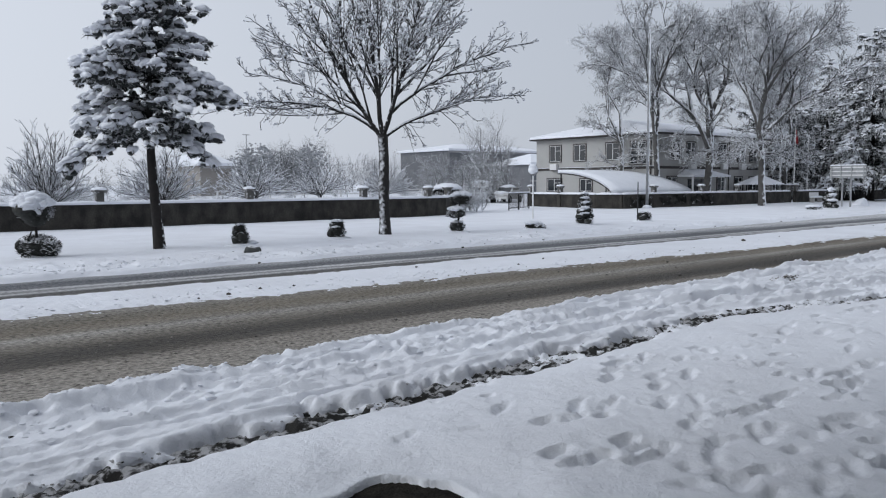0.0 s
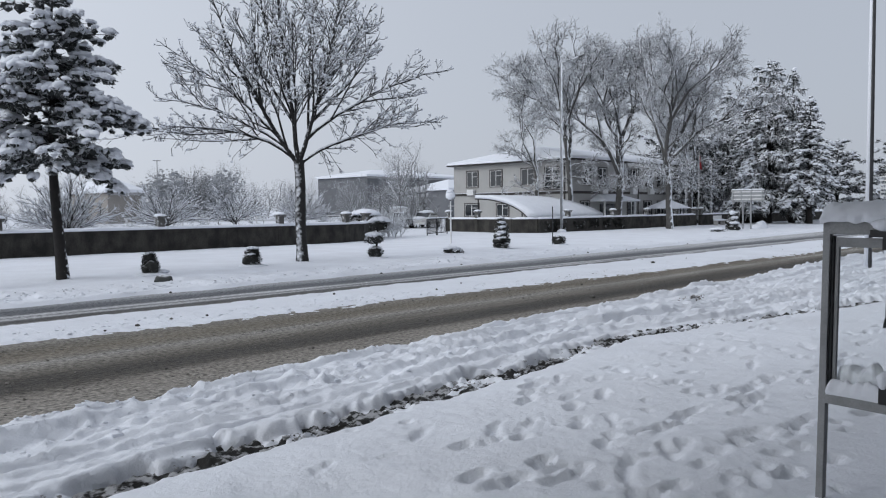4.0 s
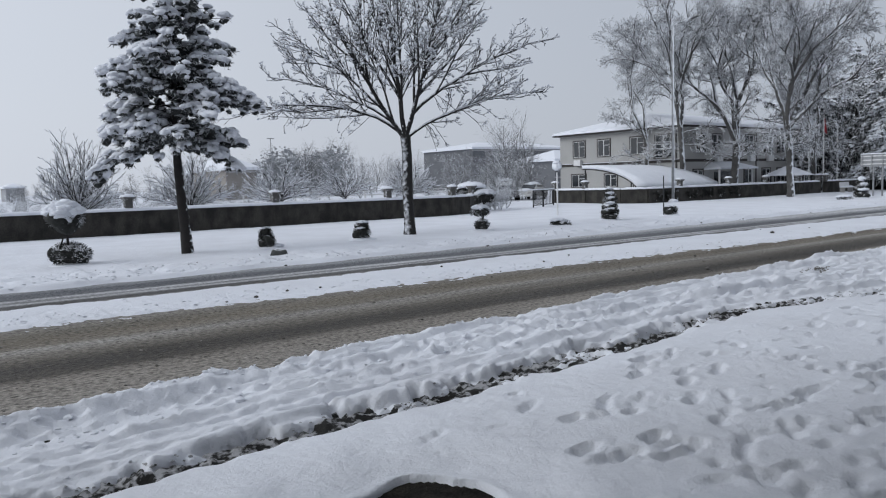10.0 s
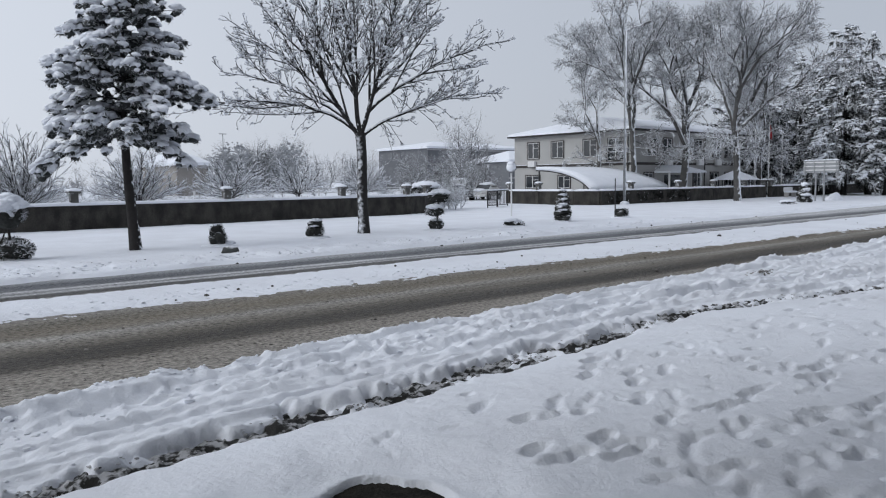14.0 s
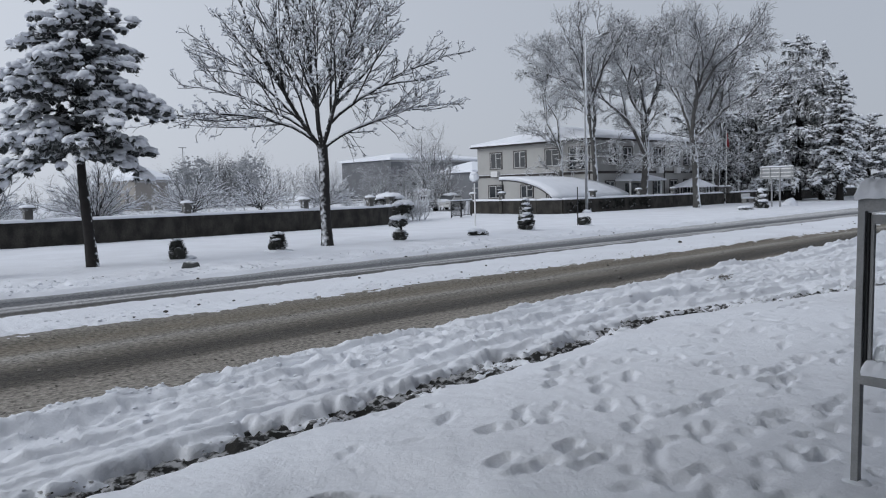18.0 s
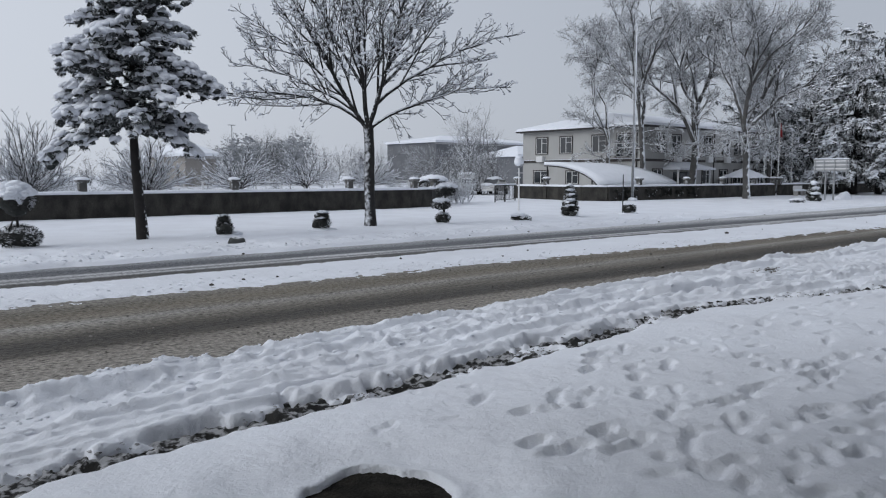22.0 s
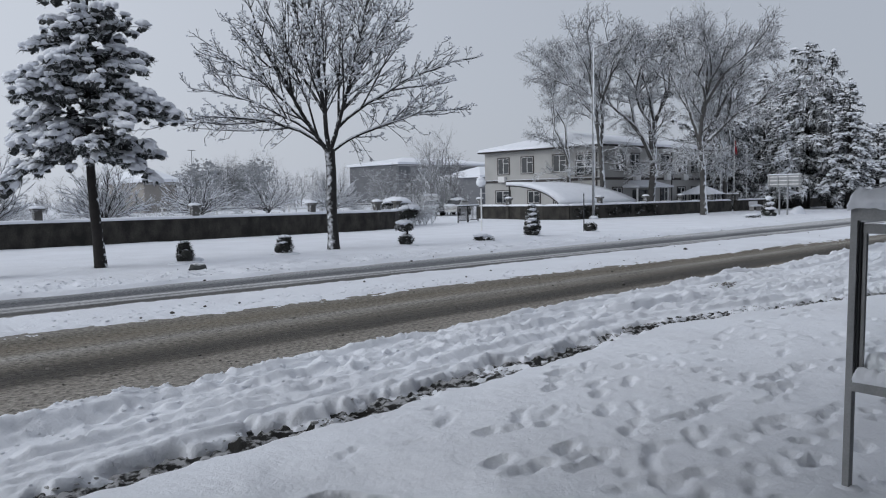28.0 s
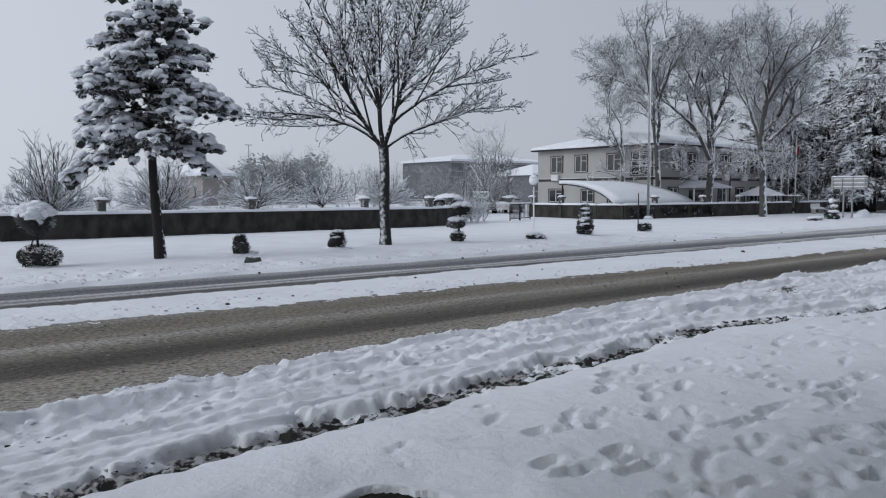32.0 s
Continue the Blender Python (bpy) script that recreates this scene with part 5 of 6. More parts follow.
conifer("cedar_tree", 92.0, 42.0, 0.1, "dark cedar with drooping boughs under snow", 43, 16.0, CEDAR, 1.2, 0.4, 13, 7, 0.44, 0.18, 1.25, 0.9, 0.35, 0.32, 16, 0.9, EVER, clump=0.6, patchy=0.35, stretch=2.0, skip=0.4)
conifer("cedar_tree", 80.0, 40.2, 0.1, "weeping dark cedar beside the flagpoles", 44, 12.6, profile((0, 4.2), (0.3, 4.0), (0.7, 2.6), (1, 0.3)), 1.0, 0.32, 11, 7, 0.40, 0.18, 1.4, 0.9, 0.35, 0.28, 18, 0.9, EVER, clump=0.6, patchy=0.4, stretch=2.0, skip=0.4)
conifer("cedar_tree", 84.5, 46.0, 0.1, "dark dense cedar behind the house corner", 49, 13.4, CEDAR, 1.0, 0.38, 10, 6, 0.46, 0.2, 0.8, 0.2, 0.3, 0.3, 16, 0.6, EVER)
conifer("pine_tree", 97.0, 31.0, 0.1, "dark spreading pine with clumped snow", 45, 9.4, BROAD, 2.0, 0.3, 7, 7, 0.40, 0.3, 0.6, 0.22, 0.3, 0.42, 20, 0, EVER)
conifer("pine_tree", 99.0, 35.5, 0.1, "dark pine with clumped snow", 46, 8.8, BROAD, 1.8, 0.3, 7, 7, 0.40, 0.3, 0.6, 0.18, 0.3, 0.42, 20, 0, EVER)
conifer("pine_tree", 97.5, 24.8, 0.1, "grey-green pine powdered with snow", 47, 10.6, BROAD, 2.0, 0.3, 8, 7, 0.40, 0.3, 0.6, 0.22, 0.3, 0.42, 20, 0, EVER)
conifer("pine_tree", 99.0, 19.5, 0.1, "dark pine powdered with snow by the road", 48, 8.0, BROAD, 1.5, 0.3, 7, 7, 0.40, 0.3, 0.6, 0.2, 0.3, 0.42, 20, 0, EVER)

# ---- clipped shrubs on the verge ----
def shrub(name, x, y, label, seed, blobs, caps, stems=(), blades=26, blade=0.09, group="clipped shrubs on the verge", cat="shrub", dome=False):
    """blobs: (dx, dy, z, rx, ry, rz); caps: snow blobs in the same form; stems: pairs of points with a radius."""
    r = random.Random(seed)
    t = thing(name, x, y, 0.06, label, cat, group)
    for p, q, rad in stems:
        part("stem", tubed(p, q, rad, rad * 0.9, 7), PINEBARK, t)
    for k, b in enumerate(blobs):
        v, f = blob_mesh([(*b[:3], b[3] * 0.9, b[4] * 0.9, b[5] * 0.9, r.random() * 6, 0)], seed + k, 3, 0.4)
        core = raw("foliage", v, f, LEAF, t)
        v, f = [], []
        for _ in range(int(blades * 60 * max(b[3] * b[5] * 4, 0.2))):
            d = Vector((r.gauss(0, 1), r.gauss(0, 1), r.gauss(0.1, 1))).normalized()
            p = Vector((b[0] + d.x * b[3] * 0.9, b[1] + d.y * b[4] * 0.9, b[2] + d.z * b[5] * 0.9))
            o = (d + Vector((r.gauss(0, 0.5), r.gauss(0, 0.5), r.gauss(0.1, 0.5)))).normalized()
            s = o.orthogonal().normalized() * blade * 0.16
            n = len(v)
            v += [tuple(p - s), tuple(p + s), tuple(p + o * blade * r.uniform(0.6, 1.3))]
            f.append((n, n + 1, n + 2))
        tagged(raw("sprig", v, f, LEAF, core), kind="stuff")
    if caps:
        for k, (cx, cy, cz, rx, ry, rz) in enumerate(caps):
            heaps = [(cx, cy, cz + 0.1 * rz, rx * 0.88, ry * 0.88, rz * 0.84, 0, 0)] if dome else []
            for _ in range(int(14 + 150 * rx * ry / 0.3)):
                a, u = r.uniform(0, 2 * math.pi), math.sqrt(r.random()) * 0.92
                g = r.uniform(0.13, 0.24) * min(rx, ry) + 0.018
                heaps.append((cx + rx * u * math.cos(a), cy + ry * u * math.sin(a), cz + rz * math.sqrt(1 - u * u) * r.uniform(0.8, 0.98) - 0.4 * g, g * r.uniform(0.9, 1.4), g, g * 0.7, r.random() * 6, 0))
            v, f = blob_mesh(heaps, seed + 5 + k, 2, 0.3)
            raw("snow_cap", v, f, SNOW, t, "lumpy snow lying on the leaves", smooth=True)
    part("snow_collar", lumps([(0, 0, 0.02, 0.55, 0.5, 0.1)], seed, 0.3, 2, 0.3), SNOW, t, smooth=True)
    return t


shrub("topiary_tree", 4.42, 22.3, "clipped ball tree on a thin stem over a dark round bush", 61,
      [(0.02, 0, 0.30, 0.54, 0.5, 0.34), (-0.06, 0, 1.26, 0.47, 0.45, 0.32)], [(-0.08, -0.04, 1.29, 0.49, 0.47, 0.50)],
      [((-0.02, 0, 0.4), (-0.05, 0, 1.1), 0.035), ((-0.28, -0.1, 0.45), (-0.06, 0, 0.95), 0.02)], blade=0.09, dome=True)
shrub("conifer_bush", 10.15, 22.5, "small upright dark bush with snow on one side", 62, [(0, 0, 0.25, 0.26, 0.24, 0.26), (-0.03, 0, 0.50, 0.2, 0.19, 0.22)], [(-0.03, 0, 0.68, 0.12, 0.11, 0.05), (0.28, -0.02, 0.06, 0.26, 0.22, 0.14)])
shrub("conifer_bush", 14.05, 23.2, "small round dark bush dusted with snow", 63, [(0, 0, 0.25, 0.31, 0.3, 0.27), (0, 0, 0.48, 0.24, 0.23, 0.2)], [(-0.02, 0, 0.64, 0.19, 0.18, 0.07), (-0.12, -0.12, 0.44, 0.14, 0.12, 0.06)])
shrub("topiary_tree", 19.4, 23.0, "three-tiered clipped tree with snow on each tier", 64,
      [(-0.02, 0, 0.26, 0.30, 0.28, 0.24), (-0.1, 0, 0.78, 0.38, 0.34, 0.2), (0.18, 0, 1.33, 0.42, 0.38, 0.22)], [(-0.14, -0.05, 0.92, 0.34, 0.3, 0.14), (0.18, -0.05, 1.45, 0.4, 0.36, 0.2), (0.05, 0, 0.42, 0.2, 0.2, 0.06)],
      [((0, 0, 0), (0.12, 0, 1.3), 0.04)], blade=0.1)
shrub("low_bush", 23.35, 22.6, "low flattened bush under a blanket of snow", 65, [(0, 0, 0.12, 0.48, 0.4, 0.17)], [(-0.1, 0.05, 0.24, 0.38, 0.32, 0.12)])
shrub("topiary_cone", 27.4, 23.4, "cone-shaped clipped evergreen banded with snow", 66,
      [(0, 0, 0.20, 0.42, 0.40, 0.24), (0.02, 0, 0.44, 0.42, 0.40, 0.22), (0, 0, 0.68, 0.38, 0.36, 0.22), (-0.01, 0, 0.92, 0.32, 0.30, 0.22), (0, 0, 1.14, 0.26, 0.24, 0.2), (-0.02, 0, 1.34, 0.18, 0.17, 0.16)], [(-0.2, -0.18, 0.58, 0.2, 0.2, 0.05), (-0.15, -0.16, 0.83, 0.22, 0.19, 0.06), (-0.08, -0.12, 1.05, 0.22, 0.17, 0.08), (-0.05, -0.06, 1.26, 0.19, 0.17, 0.09), (-0.03, 0, 1.45, 0.15, 0.14, 0.10)], blade=0.08, dome=True)
shrub("box_bush", 31.85, 23.35, "small square clipped box bush dark against the snow", 67, [(-0.14, 0, 0.24, 0.26, 0.25, 0.26), (0.16, 0, 0.24, 0.26, 0.25, 0.26)], [(0.0, 0.1, 0.47, 0.28, 0.18, 0.035)])
shrub("topiary_cone", 57.2, 25.7, "stout clipped evergreen cone heaped with snow", 68,
      [(0, 0, 0.3, 0.52, 0.5, 0.32), (0.03, 0, 0.75, 0.44, 0.42, 0.32), (0, 0, 1.15, 0.30, 0.28, 0.28)], [(-0.14, -0.16, 0.62, 0.36, 0.34, 0.14), (0.02, -0.12, 1.0, 0.34, 0.30, 0.18), (0, 0, 1.32, 0.28, 0.26, 0.26)], blade=0.12, dome=True)
shrub("low_bush", 54.5, 25.6, "low straggling bush half buried in snow", 69, [(0, 0, 0.12, 0.8, 0.5, 0.16)], [(-0.1, 0.05, 0.22, 0.6, 0.4, 0.12)])

STONEGREY = snowy("snow_dusted_stone", (0.075, 0.08, 0.078), -0.1, scale=6)
stone = part("stone", lumps([(0, 0, 0.05, 0.24, 0.17, 0.14)], 14, 0.15, 3, 0.4), STONEGREY, None, smooth=True)
stone.matrix_world = pose(9.25, 19.75, 0.12, 0, 0, -35)
tagged(stone, "dark flat stone half buried in the verge snow", "stone")
heap = part("snow_heap", lumps([(0, 0, 0.0, 0.9, 0.6, 0.55), (0.8, 0.1, 0, 0.5, 0.4, 0.4)], 10, 0.3, 3, 0.4), SNOW, None, smooth=True)
heap.matrix_world = pose(64.5, 26.6, 0.08)
tagged(heap, "rounded heap of snow beside the sign", "snow")

# clods of dirty snow thrown on the road
CLOD = stuff("dirty_snow_clod", (0.13, 0.12, 0.11), 0.9, vary=0.5, scale=9)
rc = random.Random(3)
bm = bmesh.new()
for k in range(60):
    cy = rc.choice((12.9, 12.9, 13.6, 14.6, 17.9, 18.6, 18.9, 11.2, 9.6)) + rc.gauss(0, 0.35)
    cx = rc.uniform(-3, 40)
    g = rc.uniform(0.015, 0.04) * (2.2 if rc.random() < 0.08 else 1)
    made = bmesh.ops.create_icosphere(bm, subdivisions=1, radius=g)["verts"]
    for v in made:
        v.co = Vector((v.co.x * rc.uniform(0.9, 1.6), v.co.y, v.co.z * 0.7)) * rc.uniform(0.85, 1.15) + Vector((cx, cy, 0.02 if 8.5 < cy < 12.6 else 0.06))
tagged(part("road_clods", bm, CLOD), "small dirty lumps of slush scattered on the road", "slush", kind="stuff")

# ---- display case of the bus shelter ----
case = thing("display_case", 5.14, 1.74, 0.04, "grey metal display case with glass and thick snow on top", "display case")
case.matrix_world = pose(5.145, 1.725, 0.04, -1.7, 0, -98)
# local x runs along the case, local y to its back
W = 2.1
part("post", boxed(-0.005, 0.04, -0.024, 0.024, 0, 1.86, bevel=0.004), ALU, case)
part("post", boxed(W - 0.055, W + 0.01, -0.03, 0.03, 0, 1.86, bevel=0.004), ALU, case)
part("back_post", boxed(0.042, 0.056, 0.0, 0.03, 0.77, 1.76, bevel=0.003), RUST, case, "dark inner post")
part("top_rail", boxed(0.04, W - 0.055, -0.03, 0.03, 1.77, 1.86, bevel=0.004), ALU, case)
part("inner_rail", boxed(0.058, W - 0.055, 0.012, 0.04, 1.69, 1.75, bevel=0.003), ALU, case)
part("bottom_rail", boxed(0.04, W - 0.055, -0.03, 0.03, 0.70, 0.76, bevel=0.004), ALU, case)
part("ledge", boxed(0.055, W - 0.055, 0.031, 0.20, 0.72, 0.745), RUST, case)
part("sash", boxed(0.06, 0.082, 0.012, 0.036, 0.77, 1.69, bevel=0.003), ALU, case, "thin sash bar")
part("sash", boxed(0.53, 0.575, 0.012, 0.036, 0.77, 1.69, bevel=0.003), BLACK, case, "black sash bar")
PANE = bpy.data.materials.new("clear_pane")
PANE.use_nodes = True
pb = PANE.node_tree.nodes["Principled BSDF"]
pb.inputs["Base Color"].default_value = (0.97, 0.98, 0.98, 1)
pb.inputs["Roughness"].default_value, pb.inputs["IOR"].default_value, pb.inputs["Transmission Weight"].default_value = 0.03, 1.12, 1.0
pane = part("pane", boxed(0.082, 0.53, 0.020, 0.024, 0.77, 1.69), PANE, case, "clear glass pane")
pane.visible_shadow = False
POSTER = stuff("faded_poster", (0.05, 0.16, 0.10), 0.6, vary=0.2, bump=0.0)
part("poster", boxed(0.58, W - 0.06, 0.012, 0.03, 0.77, 1.12), POSTER, case, "dark green poster field")
part("poster", boxed(0.58, W - 0.06, 0.012, 0.03, 1.122, 1.30), WHITE, case, "white poster field")
part("poster", boxed(0.58, W - 0.06, 0.012, 0.03, 1.302, 1.69), BLACK, case, "black poster field")
bm = snow_bar(-0.012, W, -0.06, 0.16, 1.85, 0.125, 0.03, 3, 0.0)
bmesh.ops.subdivide_edges(bm, edges=bm.edges, cuts=2, use_grid_fill=True)
for v in bm.verts:
    low = max(0.0, 1 - (v.co.z - 1.86) / 0.06)
    v.co += v.normal * (0.010 * noise.noise(v.co * 7) + 0.009 * noise.noise(v.co * 24) + 0.004 * noise.noise(v.co * 60)) - Vector((0, 0, 0.016 * low * (0.5 + noise.noise((v.co.x * 16, v.co.y * 6, 2)))))
part("snow_cover", bm, SNOW, case, "thick loaf of snow on the case", smooth=True)


def bank(x0, x1, y0, y1, z, high, seed):
    """A lumpy bank of snow along a ledge."""
    b = snow_bar(x0, x1, y0, y1, z, high, 0.018, seed, 0.0)
    bmesh.ops.subdivide_edges(b, edges=b.edges, cuts=1, use_grid_fill=True)
    for v in b.verts:
        g = (v.co.z - z) / high
        v.co.z += g * high * (0.45 * noise.noise((v.co.x * 9, seed, 0)) + 0.25 * noise.noise((v.co.x * 23, seed, v.co.y * 20)))
        v.co += v.normal * 0.012 * noise.noise(v.co * 22) * min(1, g * 3)
    return b


part("ledge_snow", bank(0.045, W - 0.06, -0.03, 0.028, 0.757, 0.11, 6), SNOW, case, "bank of snow on the lower rail", smooth=True)
part("ledge_snow", bank(0.06, W - 0.06, 0.05, 0.19, 0.745, 0.22, 9), SNOW, case, "bank of snow behind the glass", smooth=True)
bm = boxed(0.30, 0.47, -0.075, -0.032, 1.755, 1.80, bevel=0.004)
box(bm, 0.37, 0.425, -0.07, -0.035, 1.68, 1.755, bevel=0.004)
bracket = part("bracket", bm, BLACK, case, "black lamp bracket")
part("snow_cap", lumps([(0.39, -0.06, 1.83, 0.09, 0.045, 0.04)], 4, 0.2, 3), SNOW, bracket, smooth=True)
part("cord", tubed((0.398, -0.055, 1.69), (0.398, -0.055, 1.27), 0.0035, 0.0035, 6), BLACK, bracket)
part("weight", tubed((0.398, -0.055, 1.22), (0.398, -0.055, 1.275), 0.016, 0.007, 8), RUST, bracket)
bm = boxed(0.37, 0.42, -0.06, -0.032, 0.76, 0.86, bevel=0.004)
box(bm, 0.42, 0.52, -0.055, -0.032, 0.77, 0.81, bevel=0.004)
lock = part("lock", bm, BLACK, case, "black lock box")
part("snow_cap", lumps([(0.395, -0.045, 0.90, 0.04, 0.03, 0.055)], 4, 0.2, 3), SNOW, lock, smooth=True)
part("snow_collar", lumps([(0.02, 0, 0.02, 0.14, 0.13, 0.07)], 4, 0.2, 2, 0.3), SNOW, case, smooth=True)

stop = thing("stop_sign", 5.35, 0.91, 0.05, "dark green rounded stop sign with red edge and snow", "sign")
SIGNGREEN = stuff("dark_green_enamel", (0.012, 0.045, 0.03), 0.45, vary=0.2, bump=0.03)
SIGNRED = stuff("red_enamel", (0.32, 0.03, 0.025), 0.45, vary=0.2, bump=0.03)
part("pole", tubed((0, 0, 0), (0, 0, 2.7), 0.03, 0.03, 12), ZINC, stop)
part("plate", boxed(-0.04, 0.04, -0.42, 0.42, 2.39, 2.68, bevel=0.038), SIGNGREEN, stop)
part("edge_band", boxed(-0.03, 0.03, -0.36, 0.375, 2.345, 2.389, bevel=0.018), SIGNRED, stop, "red lower edge")
part("snow_cap", lumps([(0, -0.19, 2.69, 0.08, 0.24, 0.12), (0, 0.17, 2.69, 0.08, 0.24, 0.12)], 3, 0.12, 3), SNOW, stop, smooth=True)

# ---- traffic sign seen from behind, flagpoles, bench, kiosk, gates ----
board = thing("sign_board", 62.0, 26.6, 0.08, "grey road sign seen from behind on two posts", "road sign")
part("panel", boxed(-0.03, 0.03, -1.35, 1.35, 2.25, 3.2, bevel=0.01), ZINC, board)
for z in (2.45, 2.75, 3.05):
    part("brace", boxed(-0.09, -0.032, -1.3, 1.3, z - 0.04, z + 0.04), WHITE, board)
for y in (-1.2, -0.3, 0.5, 1.2):
    part("batten", boxed(-0.12, -0.092, y - 0.04, y + 0.04, 1.95 if abs(y) > 1 else 2.25, 3.2), ZINC, board)
for y in (-0.3, 0.35):
    part("post", tubed((-0.08, y, 0), (-0.08, y, 2.25), 0.07, 0.07, 10), ZINC, board)
o = part("snow_ridge", snow_bar(-1.35, 1.35, -0.06, 0.06, 3.2, 0.08, 0.15, 4), SNOW, board, smooth=True)
o.matrix_basis = pose(0, 0, 0, 0, 0, 90)

FLAG = stuff("red_cloth", (0.30, 0.02, 0.025), 0.8, vary=0.25, scale=5, bump=0.2)
for k, (fx, fh) in enumerate(((72.8, 6.6), (75.6, 7.4), (78.4, 6.6))):
    fp = thing("flagpole", fx, 37.6, 0.1, "slender white flagpole with a limp red flag" if k == 1 else "slender bare white flagpole", "flagpole", "flagpoles by the house")
    part("pole", tubed((0, 0, 0), (0, 0, fh), 0.06, 0.04, 10), WHITE, fp)
    if k == 1:
        v, f = [], []
        for i in range(9):
            for j in range(6):
                s = i / 8
                v.append((0.05 + 0.45 * (j / 5) * (0.55 + 0.3 * s), 0.10 * math.sin(j * 1.9 + s * 2) * (j / 5), fh - 0.15 - 1.25 * s - 0.35 * (j / 5)))
        for i in range(8):
            for j in range(5):
                a = i * 6 + j
                f.append((a, a + 1, a + 7, a + 6))
        fl = raw("flag", v, f, FLAG, fp, "limp plain red flag", smooth=True)
        so = fl.modifiers.new("thick", "SOLIDIFY")
        so.thickness = 0.012

bench = thing("bench", 73.6, 34.4, 0.1, "pale bench covered with snow by the wall", "bench")
part("seat", boxed(-0.9, 0.9, -0.25, 0.2, 0.42, 0.48, bevel=0.01), WHITE, bench)
part("backrest", boxed(-0.9, 0.9, 0.2, 0.26, 0.55, 0.95, bevel=0.01), WHITE, bench)
for x in (-0.75, 0.75):
    part("leg", boxed(x - 0.05, x + 0.05, -0.2, 0.24, 0, 0.42), STONE, bench)
    part("upright", boxed(x - 0.03, x + 0.03, 0.205, 0.255, 0.48, 0.56), STONE, bench)
part("snow_cover", snow_bar(-0.9, 0.9, -0.25, 0.2, 0.48, 0.12, 0.2, 5), SNOW, bench, smooth=True)

kiosk = thing("garden_pavilion", 72.4, 39.4, 0.1, "low garden pavilion with a snowy pyramid roof", "pavilion")
bm = bmesh.new()
bmesh.ops.create_cone(bm, cap_ends=True, segments=8, radius1=2.5, radius2=0.06, depth=1.0, matrix=Matrix.Translation((0, 0, 2.2)))
part("roof", bm, SNOW, kiosk, "pyramid roof white with snow")
for k in range(8):
    a = 2 * math.pi * (k + 0.5) / 8
    part("post", tubed((2.0 * math.cos(a), 2.0 * math.sin(a), 0), (2.0 * math.cos(a), 2.0 * math.sin(a), 1.75), 0.06, 0.06, 8), RUST, kiosk)

IRON = stuff("black_iron", (0.02, 0.02, 0.022), 0.5, 0.4, vary=0.2, bump=0.05)


def gate(x0, y0, x1, y1, bars):
    ln, ang = math.hypot(x1 - x0, y1 - y0), math.degrees(math.atan2(y1 - y0, x1 - x0))
    g = thing("iron_gate", x0, y0, 0.08, "open black iron gate with snow on its rails", "gate", "gates of the drive", turn=ang)
    bm = boxed(0, 0.06, -0.03, 0.03, 0, 1.25)
    box(bm, ln - 0.06, ln, -0.03, 0.03, 0, 1.25)
    box(bm, 0.06, ln - 0.06, -0.025, 0.025, 1.17, 1.23)
    box(bm, 0.06, ln - 0.06, -0.025, 0.025, 0.15, 0.2)
    part("gate_frame", bm, IRON, g)
    for k in range(bars):
        x = 0.06 + (ln - 0.12) * (k + 1) / (bars + 1)
        part("bar", boxed(x - 0.015, x + 0.015, -0.015, 0.015, 0.2, 1.17), IRON, g)
    part("snow_ridge", snow_bar(0, ln, -0.04, 0.04, 1.23, 0.09, 0.2, 2), SNOW, g, smooth=True)


gate(37.6, 39.0, 39.2, 39.65, 8)
gate(39.35, 39.75, 41.2, 40.55, 6)

# ---- narrow slatted sign at the kerb, seen from behind ----
slat_sign = thing("slatted_sign", 33.05, 8.85, 0.02, "narrow pale road sign with crossbars seen from behind", "road sign", turn=-75)
part("pole", tubed((0, 0, 0), (0, 0, 3.05), 0.03, 0.03, 10), ZINC, slat_sign)
for side in (-0.13, 0.13):
    part("stile", boxed(side - 0.015, side + 0.015, -0.06, -0.03, 2.25, 3.05, bevel=0.004), WHITE, slat_sign)
for k in range(6):
    part("crossbar", boxed(-0.115, 0.115, -0.055, -0.035, 2.27 + k * 0.15, 2.32 + k * 0.15, bevel=0.004), WHITE, slat_sign)

# ---- parked cars in the drive ----
TYRE = stuff("tyre_rubber", (0.015, 0.015, 0.015), 0.9, vary=0.2, bump=0.1)
LIGHTGLASS = stuff("lamp_glass", (0.35, 0.34, 0.33), 0.2, vary=0.1, bump=0)


